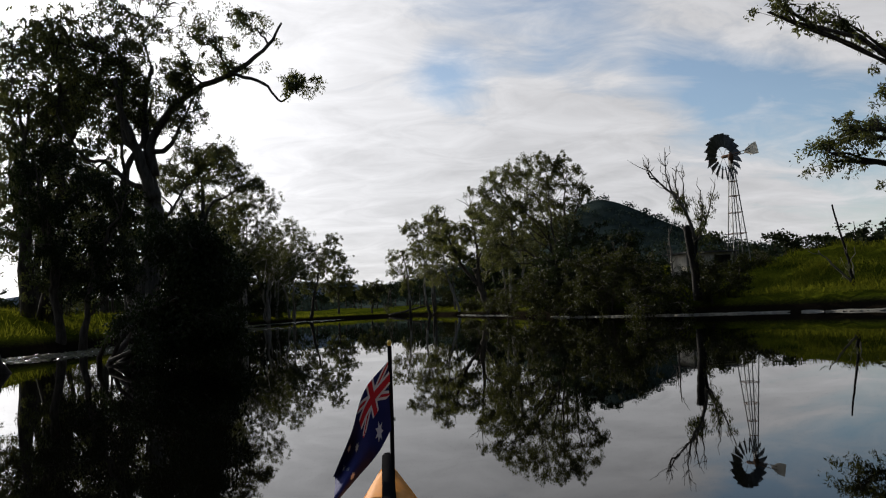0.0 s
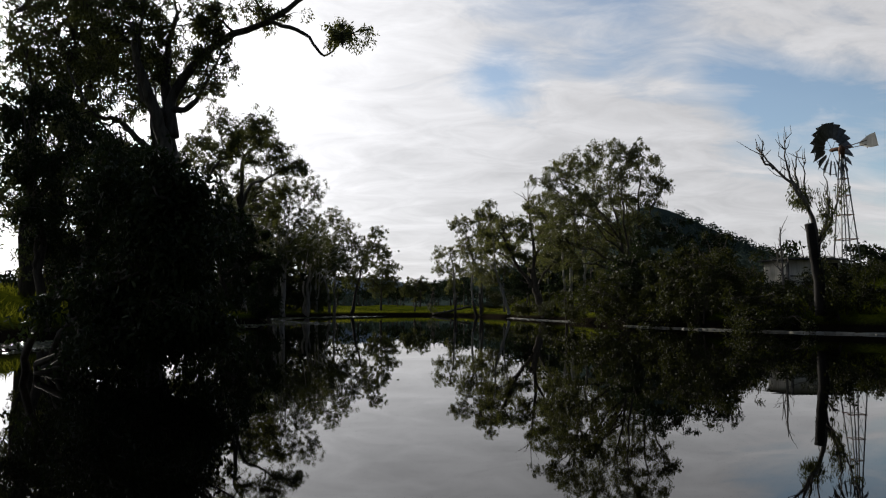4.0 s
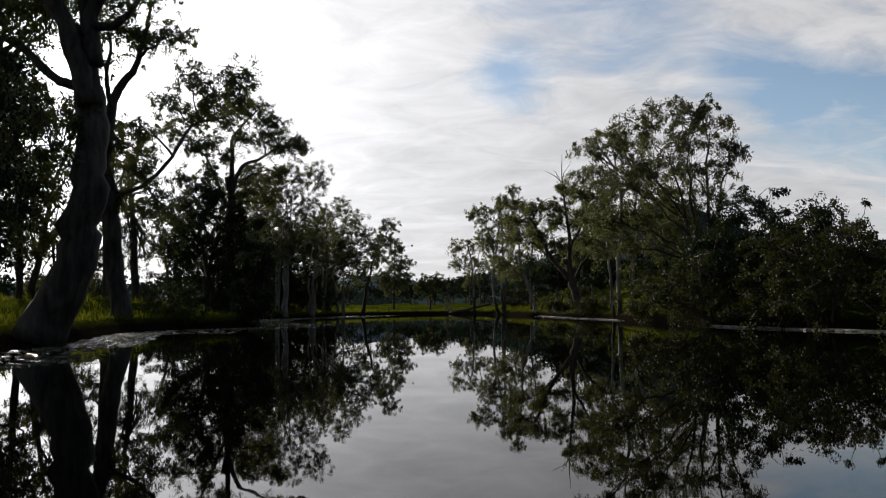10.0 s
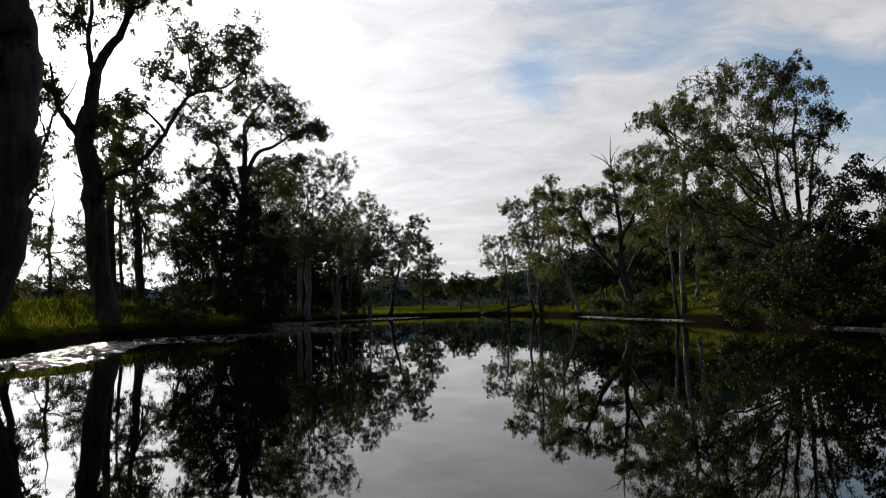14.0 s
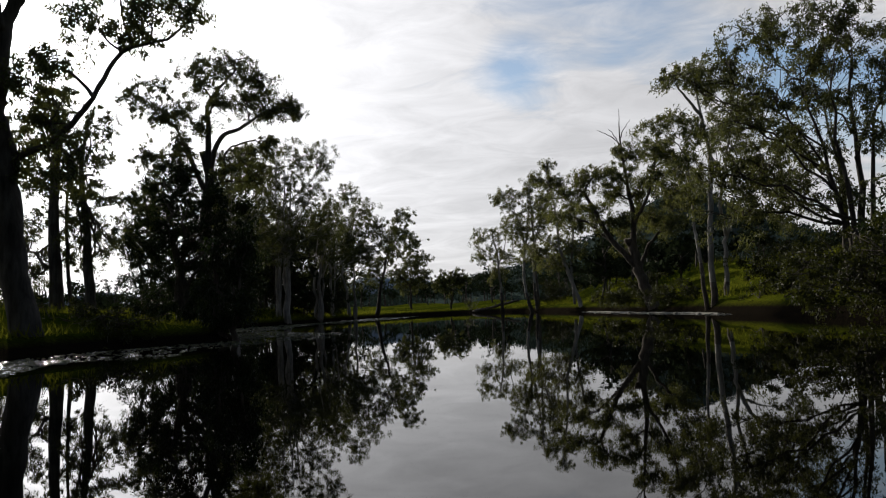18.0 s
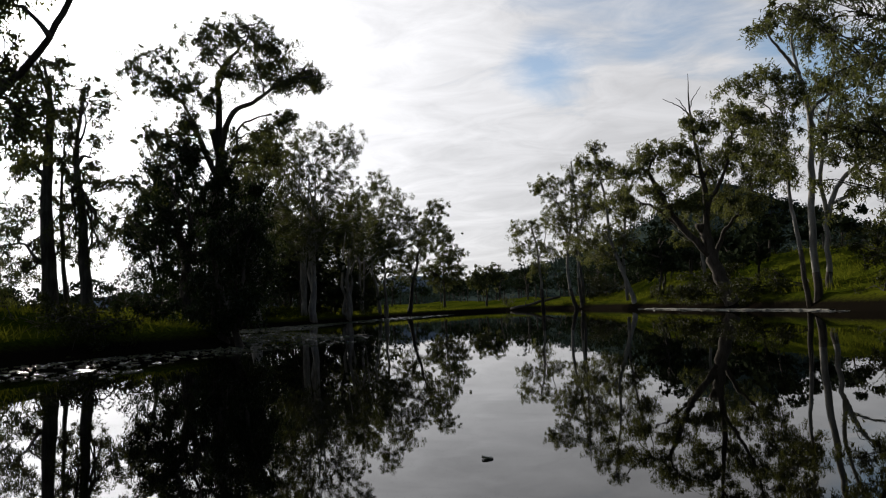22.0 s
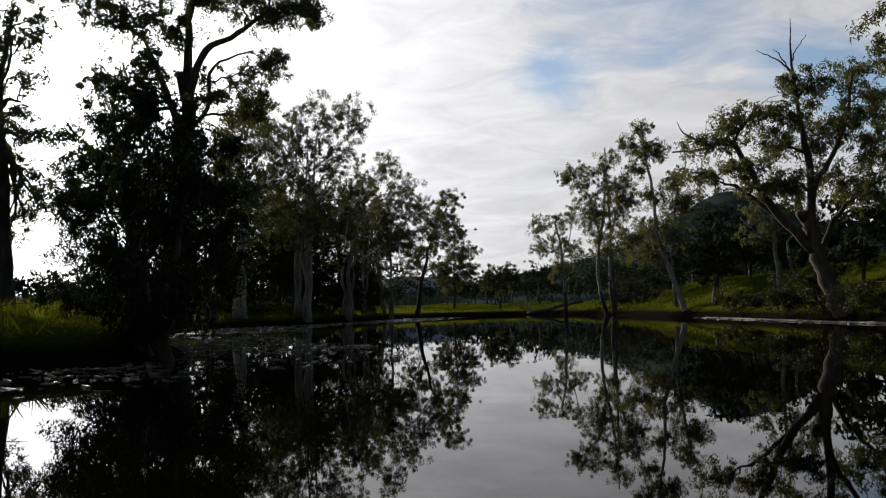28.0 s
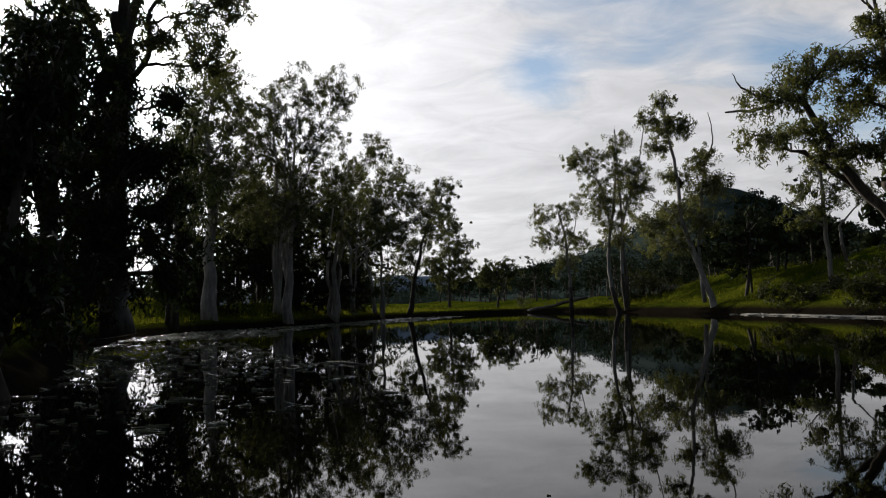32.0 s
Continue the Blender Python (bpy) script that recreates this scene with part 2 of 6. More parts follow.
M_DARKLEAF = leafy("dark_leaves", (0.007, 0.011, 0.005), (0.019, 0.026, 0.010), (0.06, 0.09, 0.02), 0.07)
# bush green taken down to near black; the bank's shade is in this colour
M_BUSHLEAF = leafy("shade_dark_bush_leaves", (0.005, 0.007, 0.003), (0.018, 0.021, 0.007), (0.16, 0.18, 0.03), 0.08)
M_FARLEAF = leafy("far_leaves", (0.011, 0.016, 0.010), (0.028, 0.036, 0.021), (0.05, 0.07, 0.03), 0.05, 0.95, 0.0)
# distance haze is mixed into this leaf colour as a grey-blue tint
M_HILLLEAF = leafy("hazed_forest_leaves", (0.026, 0.04, 0.034), (0.052, 0.072, 0.062), (0.05, 0.07, 0.05), 0.05, 0.95, 0.0)
M_BLADE = leafy("grass_blades", (0.026, 0.034, 0.005), (0.075, 0.084, 0.011), (0.2, 0.21, 0.018), 0.25, 0.9, 0.0)


# ---- mesh helpers ----
def mesh_of(name, verts, faces, mat, smooth=True):
    me = bpy.data.meshes.new(name)
    me.from_pydata([tuple(v) for v in verts], [], faces)
    me.materials.append(mat)
    me.polygons.foreach_set("use_smooth", [smooth] * len(me.polygons))
    me.update()
    return me


def quads_mesh(name, corners, mat):
    """corners: (n, k, 3) array; one loose face of k sides each."""
    n, k = corners.shape[:2]
    me = bpy.data.meshes.new(name)
    me.vertices.add(k * n)
    me.vertices.foreach_set("co", corners.astype(np.float32).ravel())
    me.loops.add(k * n)
    me.loops.foreach_set("vertex_index", np.arange(k * n, dtype=np.int32))
    me.polygons.add(n)
    me.polygons.foreach_set("loop_start", np.arange(0, k * n, k, dtype=np.int32))
    me.polygons.foreach_set("loop_total", np.full(n, k, dtype=np.int32))
    me.materials.append(mat)
    me.update(calc_edges=True)
    return me


def place(name, me, parent=None, label=""):
    ob = new(name, me)
    if parent:
        ob.parent = parent
    if label:
        tagged(ob, label)
    return ob


def part(name, bm, mat, parent, label="", smooth=False):
    me = bpy.data.meshes.new(name)
    bm.to_mesh(me)
    bm.free()
    me.materials.append(mat)
    if smooth:
        me.polygons.foreach_set("use_smooth", [True] * len(me.polygons))
    return place(name, me, parent, label)


def box(bm, x0, x1, y0, y1, z0, z1):
    vs = [bm.verts.new((x, y, z)) for x in (x0, x1) for y in (y0, y1) for z in (z0, z1)]
    for f in ((0, 1, 3, 2), (4, 6, 7, 5), (0, 4, 5, 1), (2, 3, 7, 6), (0, 2, 6, 4), (1, 5, 7, 3)):
        bm.faces.new([vs[i] for i in f])
    return vs


def tube(verts, faces, pts, radii, sides=6, cap=True):
    """Append a tapered tube along pts to the lists."""
    pts = [Vector(p) for p in pts]
    base = len(verts)
    ref = Vector((0.31, 0.83, 0.12))
    for i, p in enumerate(pts):
        d = (pts[min(i + 1, len(pts) - 1)] - pts[max(i - 1, 0)]).normalized()
        u = d.cross(ref)
        u = u.normalized() if u.length > 1e-4 else Vector((1, 0, 0))
        v = d.cross(u)
        for k in range(sides):
            a = 2 * math.pi * k / sides
            verts.append(p + (u * math.cos(a) + v * math.sin(a)) * radii[i])
    for i in range(len(pts) - 1):
        for k in range(sides):
            a, b = base + i * sides + k, base + i * sides + (k + 1) % sides
            faces.append((a, b, b + sides, a + sides))
    if cap:
        faces.append(tuple(base + (len(pts) - 1) * sides + k for k in range(sides)))
        faces.append(tuple(base + k for k in reversed(range(sides))))


# ---- the lagoon's outline and the ground ----
LEFT_SHORE = [(-45, -15.5), (-10, -13), (5, -14.2), (11, -14.0), (15, -13.6), (18.5, -13.0), (22.5, -12.4), (26, -12.4), (29.5, -12.6), (32.5, -13.9), (36, -15.4), (40, -16.6), (43.5, -15.5), (46.3, -13.2), (49, -14.6), (54, -18), (60, -21.2), (66, -23.6), (72, -24.6), (76, -24.0), (80, -21.8), (85, -20.9), (91, -20.3), (100, -19.5), (108, -16.5)]
RIGHT_SHORE = [(114, -9), (110, -5.2), (101, -3), (94, -1.2), (86, 0.6), (79, 1.6), (70, 2.9), (63, 3.7), (56, 5.0), (50, 5.6), (44, 6.2), (38, 7.0), (34, 8.7), (30.5, 10.6), (26.5, 14.0), (22, 16.0), (16, 14.5), (6, 15), (-10, 17), (-45, 18)]
SHORE = np.array([(x, y) for y, x in LEFT_SHORE + [(113, -13)] + RIGHT_SHORE])


def smooth_loop(p, rounds=2):
    for _ in range(rounds):
        q = np.roll(p, -1, axis=0)
        p = np.stack([0.75 * p + 0.25 * q, 0.25 * p + 0.75 * q], 1).reshape(-1, 2)
    return p


SHORE = smooth_loop(SHORE)


def shore_distance(x, y):
    """Metres from the waterline: positive on land, negative over water."""
    x, y = np.atleast_1d(x).astype(float), np.atleast_1d(y).astype(float)
    best = np.full(x.shape, 1e9)
    inside = np.zeros(x.shape, bool)
    for a, b in zip(SHORE, np.roll(SHORE, -1, axis=0)):
        ab = b - a
        t = np.clip(((x - a[0]) * ab[0] + (y - a[1]) * ab[1]) / (ab @ ab + 1e-12), 0, 1)
        best = np.minimum(best, np.hypot(x - a[0] - t * ab[0], y - a[1] - t * ab[1]))
        if a[1] != b[1]:
            cross = ((a[1] > y) != (b[1] > y)) & (x < (b[0] - a[0]) * (y - a[1]) / (b[1] - a[1]) + a[0])
            inside ^= cross
    return np.where(inside, -best, best)


def step(a, b, v):
    t = np.clip((v - a) / (b - a), 0, 1)
    return t * t * (3 - 2 * t)


def ground(x, y):
    """Height of the ground."""
    x, y = np.atleast_1d(x).astype(float), np.atleast_1d(y).astype(float)
    d = shore_distance(x, y)
    wob = 0.25 * np.sin(x * 0.31 + 1.3) * np.sin(y * 0.23) + 0.15 * np.sin(x * 0.83 + y * 0.57)
    left = 0.55 * step(-0.2, 0.9, d) + 0.95 * step(1.0, 6.0, d)
    point = step(48, 58, y)
    right = 0.7 * step(-0.2, 0.7, d) + 2.05 * (step(0.8, 15.0, d) * (1 - point) + step(0.8, 8.0, d) * point) + 1.0 * step(17, 60, d)
    far = 0.45 * step(-0.2, 1.0, d) + 0.7 * step(1.0, 30.0, d) + 1.0 * step(30, 120, d)
    side = step(-8, 8, x + (y - 60) * 0.06)
    land = left * (1 - side) + right * side
    end = step(88, 118, y)
    land = land * (1 - end) + far * end
    land = land + wob * step(2, 8, d)
    rough = 0.22 * np.sin(x * 0.9 + 1.7 * np.sin(y * 0.45)) * np.sin(y * 0.75 + 1.3 * np.sin(x * 0.6 + 1)) + 0.1 * np.sin(x * 2.3 + y * 0.7) * np.sin(y * 1.9 - x * 0.4)
    land = land + rough * side * (1 - end) * step(1.5, 5, d)
    return np.where(d > -0.2, land, 0) - 0.9 * step(0.2, -3.0, d)


def gz(x, y):
    return float(ground(x, y)[0])


def make_ground():
    def axis(lo, hi, s):
        core = list(np.arange(lo, hi + 0.1, s))
        out, w = [], s
        a, b = lo, hi
        left, right = [], []
        while a > -1600:
            w *= 1.35
            a -= w
            b += w
            left.append(a)
            right.append(b)
        return np.array(left[::-1] + core + right)
    xs, ys = axis(-40, 34, 0.8), axis(-12, 132, 0.8)
    gx, gy = np.meshgrid(xs, ys)
    z = ground(gx.ravel(), gy.ravel())
    n, m = len(xs), len(ys)
    verts = np.stack([gx.ravel(), gy.ravel(), z], 1)
    faces = [(j * n + i, j * n + i + 1, (j + 1) * n + i + 1, (j + 1) * n + i) for j in range(m - 1) for i in range(n - 1)]
    tagged(place("ground", mesh_of("ground", verts, faces, M_GROUND)), "grassy banks and flat paddock round the lagoon", "ground", kind="structure")
    # the water fills the basin
    lo, hi = SHORE.min(0) - 3, SHORE.max(0) + 3
    me = mesh_of("water", [(lo[0], lo[1], 0), (hi[0], lo[1], 0), (hi[0], hi[1], 0), (lo[0], hi[1], 0)], [(0, 1, 2, 3)], M_WATER, False)
    tagged(place("water", me), "still dark lagoon water mirroring trees and sky", "water", kind="structure")


make_ground()


# ---- trees ----
def leaf_quads(rng, centres, count, spread, length, width, droop, corners=4):
    """count leaves about each centre: a ragged spray that hangs by droop (0 to 1)."""
    n = len(centres) * count
    ball = rng.normal(0, 1, (n, 3))
    ball *= (rng.uniform(0, 1, (n, 1)) ** 0.5) / np.linalg.norm(ball, axis=1, keepdims=True)
    size = np.repeat(rng.uniform(0.45, 1.35, (len(centres), 1)), count, axis=0)
    tilt = np.repeat(rng.normal(0, 0.35, (len(centres), 2)), count, axis=0)
    off = ball * size * np.array([spread * (1 - 0.25 * droop), spread * (1 - 0.25 * droop), spread * (0.68 + 0.45 * droop)])
    off[:, :2] += tilt * off[:, 2:3]
    off[:, 2] -= droop * 0.4 * spread * size[:, 0]
    c = np.repeat(centres, count, axis=0) + off
    d = rng.normal(0, 1, (n, 3)) * (1 - droop * 0.6)
    d[:, 2] -= droop * 1.3
    d /= np.linalg.norm(d, axis=1, keepdims=True)
    w = np.cross(d, rng.normal(0, 1, (n, 3)))
    w /= np.linalg.norm(w, axis=1, keepdims=True) + 1e-9
    ln = (length * rng.uniform(0.65, 1.35, (n, 1)))
    wd = (width * rng.uniform(0.7, 1.3, (n, 1)))
    if corners == 3:
        return np.stack([c - w * wd, c + w * wd, c + d * ln], 1)
    return np.stack([c, c + d * ln * 0.45 + w * wd, c + d * ln, c + d * ln * 0.45 - w * wd], 1)


def flowing(pts, n):
    """n points on a smooth curve through pts."""
    p = [Vector(v) for v in pts]
    p = [p[0] * 2 - p[1]] + p + [p[-1] * 2 - p[-2]]
    out = []
    for i in range(n):
        u = min(i / (n - 1) * (len(p) - 3), len(p) - 3 - 1e-6)
        k, t = int(u), u - int(u)
        a, b, c, d = p[k:k + 4]
        out.append(0.5 * ((2 * b) + (c - a) * t + (2 * a - 5 * b + 4 * c - d) * t * t + (3 * b - a - 3 * c + d) * t ** 3))
    return out


def bezier(a, b, c, n):
    out = []
    for i in range(n):
        t = i / (n - 1)
        out.append(a * (1 - t) ** 2 + b * (2 * t * (1 - t)) + c * t * t)
    return out


def wiggle(rng, pts, amount):
    out = []
    for i, p in enumerate(pts):
        k = 0 if i in (0,) else amount
        out.append(p + Vector(rng.normal(0, 1, 3)) * k)
    return out


def grow(name, label, x, y, lobes, r, seed, stems, fork, lean, dens, bark, foliage, clusters, count, spread, length, width, droop, category, group, flare=1.25, spines=()):
    rng = np.random.default_rng(seed)
    base_z = gz(x, y)
    ob = tagged(new(name), label, category, group)
    ob.location = (x, y, base_z)
    centres, twig_v, twig_f = [], [], []
    top = max(l[2] + l[4] * 0.3 for l in lobes) - base_z
    mean = Vector((sum(l[0] for l in lobes) / len(lobes), sum(l[1] for l in lobes) / len(lobes), 0))
    trunks = []
    for k, (r0, r1, line) in enumerate(spines):
        n = 4 * len(line)
        pts = wiggle(rng, flowing([(px, py, pz - base_z) for px, py, pz in line], n), 0.10 * r1 + 0.015)
        rad = [(r0 + (r1 - r0) * i / (n - 1)) * ((flare if i == 0 else 1 + 0.4 * (flare - 1) if i == 1 else 1) if k == 0 else 1) * rng.uniform(0.95, 1.06) for i in range(n)]
        verts, faces = [], []
        tube(verts, faces, pts, rad, 11 if r0 > 0.2 else 8)
        stem = place("trunk" if k == 0 else "limb", mesh_of("trunk", verts, faces, M_SMOOTH if bark is M_BARK else bark), ob)
        trunks.append((pts, rad))
        if bark is M_PALE and pts[0].z < 0.9:
            verts, faces = [], []
            m = max(4, n // 4)
            tube(verts, faces, wiggle(rng, pts[:m], 0.008), [v * (1.16 - 0.1 * i / m) for i, v in enumerate(rad[:m])], 9)
            place("scorched_bark", mesh_of("scorched_bark", verts, faces, M_DARKBARK), stem, "blackened fire-scorched foot")
    for s in range(0 if spines else stems):
        off = Vector((rng.normal(0, 0.28), rng.normal(0, 0.3), 0)) if stems > 1 else Vector((0, 0, 0))
        aim = Vector((lean[0], lean[1], 0)) + mean * 0.35 + (off * 4.5 if stems > 1 else off)
        end = Vector((aim.x, aim.y, top * (0.9 if s == 0 else rng.uniform(0.7, 0.88))))
        mid = Vector((lean[0] * 0.45 + off.x * 1.2, lean[1] * 0.45 + off.y * 1.2, top * 0.45))
        pts = wiggle(rng, bezier(Vector((off.x, off.y, -0.35)), mid, end, 11), min(0.12, 0.35 * r))
        rs = r * (1.0 if s == 0 else 0.75) / (1 if stems == 1 else 1.2)
        rad = [rs * ((1 - i / 10.0) * 0.86 + 0.10) * (flare if i == 0 else 1.12 if i == 1 else 1) for i in range(11)]
        verts, faces = [], []
        tube(verts, faces, pts, rad, 9)
        place("trunk", mesh_of("trunk", verts, faces, bark), ob)
        trunks.append((pts, rad))
    for li, (lx, ly, lz, rx, rz) in enumerate(lobes):
        c = Vector((lx, ly, lz - base_z))
        pts, rad = min(trunks, key=lambda tr: min((p - c).length for p in tr[0]) + rng.uniform(0, 0.5))
        # leave the trunk below the lobe
        want = max(top * fork * 0.7, c.z - 0.55 * max(1.0, math.hypot(c.x - pts[5].x, c.y - pts[5].y)) - rz)
        i0 = min(range(1, len(pts) - 1), key=lambda i: abs(pts[i].z - want))
        if spines:
            best = 1e9
            for k, (tp, tr) in enumerate(trunks):
                for i in range(len(tp) // 2 if k == 0 else 2, len(tp) - 1):
                    cost = (tp[i] - c).length + max(0, tp[i].z - c.z + 0.4 * rz)
                    if cost < best:
                        best, pts, rad, i0 = cost, tp, tr, i
        a = pts[i0]
        reach = (c - a).length
        verts, faces = [], []
        midp = a.lerp(c, 0.5) + Vector((rng.normal(0, 0.12) * reach, rng.normal(0, 0.12) * reach, rng.uniform(-0.05, 0.22) * reach))
        limb = wiggle(rng, bezier(a, midp, c, 9), 0.03 + 0.012 * reach)
        r0 = min(rad[i0] * 0.52, 0.028 + 0.019 * reach)
        tube(verts, faces, limb, [r0 * (1 - 0.78 * i / 8) + 0.01 for i in range(9)], 6)
        # the limb divides inside its lobe, and the divisions carry the twigs
        bough = place("limb", mesh_of("limb", verts, faces, bark), ob)
        arms = [limb]
        for b in range(2 + int(rx * 1.3)):
            verts, faces = [], []
            v = Vector(rng.normal(0, 1, 3)).normalized() * 0.62
            e = c + Vector((v.x * rx, v.y * rx * 0.9, v.z * rz))
            st = limb[int(rng.integers(4, 8))]
            arm = wiggle(rng, bezier(st, st.lerp(e, 0.5) + Vector((0, 0, 0.18 * rx)), e, 5), 0.03 + 0.03 * rx)
            tube(verts, faces, arm, [0.36 * r0 * (1 - i / 6) + 0.01 for i in range(5)], 5, False)
            place("branch", mesh_of("branch", verts, faces, bark), bough)
            arms.append(arm)
        nb = max(4, int(clusters * rx * max(rz, 0.6) * dens))
        for b in range(nb):
            v = Vector(rng.normal(0, 1, 3)).normalized() * (0.25 + 0.9 * rng.uniform() ** 0.6)
            e = c + Vector((v.x * rx, v.y * rx * 0.9, v.z * rz + 0.05 * rz))
            arm = min(arms[1:], key=lambda p: (p[-1] - e).length)
            st = arm[int(rng.integers(2, 5))]
            kink = st.lerp(e, 0.55) + Vector((rng.normal(0, 0.1), rng.normal(0, 0.1), 0.1 * rx))
            tube(twig_v, twig_f, [st, kink, e], [0.02, 0.013, 0.006], 3, False)
            centres.append(e)
            if b % 3 == 0:
                centres.append(kink)
        # side twigs hang along the limb itself
        for b in range(int(nb * 0.35)):
            st = limb[int(rng.integers(3, 9))]
            e = st + Vector((rng.normal(0, 0.42) * rx, rng.normal(0, 0.4) * rx, rng.normal(-0.12, 0.4) * rz))
            tube(twig_v, twig_f, [st, st.lerp(e, 0.55) + Vector((0, 0, 0.07 * rx)), e], [0.018, 0.012, 0.006], 3, False)
            centres.append(e)
        centres += [limb[6], limb[8]] + [arm[3] for arm in arms[1:]]
    tagged(place("brushwood", mesh_of("brushwood", twig_v, twig_f, bark), ob), kind="stuff")
    if count:
        q = leaf_quads(rng, np.array([tuple(c) for c in centres]), count, spread, length, width, droop, 3 if y > 44 else 4)
        place("crown", quads_mesh("crown", q, foliage), ob)
    return ob


def gum(name, label, x, y, lobes, r=0.3, seed=0, stems=1, fork=0.5, lean=(0, 0), dens=1.0, pale=False, dark=False, grey=False, spines=(), limbs=()):
    far = max(1.0, (y - 28) / 46.0) if x < -10 else 1.0
    # right-hand gums past y 50 take the leaf colour lightened for sun
    return grow(name, label, x, y, lobes, r, seed, stems, fork, lean, dens * 15.0, M_PALE if pale else M_DARKBARK if dark else M_GREY if grey else M_BARK, M_SUNLITLEAF if x > -10 and y > 50 else M_GUMLEAF, 1.0, 50, 0.29 * far ** 0.3, 0.14 * far ** 0.6, 0.025 * far ** 0.9, 0.55, "tree", "gums along the lagoon", spines=[*spines, *limbs])


def thicket(name, label, x, y, lobes, r=0.3, seed=0, dens=1.0, leaf=1.0):
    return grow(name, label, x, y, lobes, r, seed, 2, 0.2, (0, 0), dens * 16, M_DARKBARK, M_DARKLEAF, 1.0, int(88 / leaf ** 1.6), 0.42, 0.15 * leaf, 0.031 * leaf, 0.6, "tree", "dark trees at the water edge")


def bush(name, label, x, y, lobes, seed=0, dens=1.0):
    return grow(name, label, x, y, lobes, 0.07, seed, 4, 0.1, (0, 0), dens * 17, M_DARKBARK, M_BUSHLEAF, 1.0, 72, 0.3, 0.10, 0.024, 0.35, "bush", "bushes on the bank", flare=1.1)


gum("gum_tree", "tall thick-trunked river gum leaning over the water", -12.9, 28.7, [(-3.0, 0.7, 10.4, 1.8, 1.0), (-0.2, -0.6, 10.2, 1.4, 0.9), (0.5, 0.5, 9.1, 1.2, 0.8), (3.0, -0.3, 9.2, 0.8, 1.2), (1.9, 0.5, 10.9, 1.2, 0.6), (7.5, -0.4, 10.2, 0.8, 0.4), (4.6, 0.5, 11.2, 1.2, 0.6), (-0.8, -1.0, 11.9, 2.5, 1.5), (0.5, 1.0, 14.0, 2.7, 1.6), (-1.0, -0.5, 7.8, 1.2, 0.6), (5.0, 0.5, 13.2, 1.2, 0.7), (3.9, -0.5, 12.2, 1.1, 0.9), (7.5, 0.4, 10.6, 0.9, 0.3), (2.7, -0.3, 10.7, 0.8, 1.0), (0.6, 0.3, 10.5, 0.7, 1.0), (2.7, -0.4, 11.2, 0.9, 0.7), (-0.2, 0.4, 11.5, 1.0, 1.0), (2.4, -0.3, 9.8, 0.6, 0.7), (-0.5, 0.4, 9.2, 1.0, 0.9)], dens=1.2, r=0.55, seed=1, fork=0.5, spines=[(0.52, 0.31, [(0.2, 0.0, 0.1), (1.0, 0.1, 1.9), (1.2, 0.1, 3.3), (1.3, 0.2, 4.8), (1.2, 0.2, 6.3)]), (0.27, 0.08, [(1.3, 0.0, 5.8), (1.1, -0.3, 7.0), (0.8, -0.6, 8.1), (0.5, -0.9, 9.2), (0.4, -1.2, 10.5)]), (0.24, 0.07, [(1.4, 0.0, 5.8), (1.1, 0.2, 7.2), (0.9, 0.4, 8.7), (0.8, 0.6, 10.2), (1.1, 0.8, 11.7)]), (0.21, 0.04, [(1.4, 0.0, 6.8), (1.3, 0.1, 8.3), (2.7, 0.2, 10.1), (4.5, 0.2, 10.9), (6.0, 0.3, 12.0), (6.7, 0.4, 13.1)])], limbs=[(0.08, 0.02, [(4.6, 0.0, 10.9), (5.9, 0.2, 10.5), (6.6, 0.3, 9.7), (7.2, 0.5, 10.4)]), (0.13, 0.03, [(1.3, 0.0, 7.7), (1.9, 0.3, 8.0), (2.2, 0.7, 8.9), (2.8, 1.0, 10.4)]), (0.13, 0.03, [(1.3, 0.0, 7.5), (0.4, -0.3, 8.2), (0.3, -0.5, 9.8), (0.6, -0.8, 11.6)]), (0.13, 0.03, [(1.1, 0.2, 6.3), (0.4, 0.0, 6.5), (-0.5, -0.1, 7.4), (-1.2, -0.3, 7.5), (-1.8, -0.4, 8.4), (-2.1, -0.6, 9.1)]), (0.14, 0.03, [(1.0, 0.2, 7.1), (0.4, 0.4, 8.0), (-0.2, 0.7, 8.6), (-0.4, 0.9, 9.7)]), (0.12, 0.03, [(1.2, 0.2, 7.4), (1.2, 0.3, 8.2), (0.9, 0.5, 9.0), (1.0, 0.6, 9.8)]), (0.05, 0.015, [(-0.7, 0.2, 7.5), (-0.9, -0.2, 7.2), (-1.0, -0.6, 7.5), (-0.7, -1.0, 8.1)])])
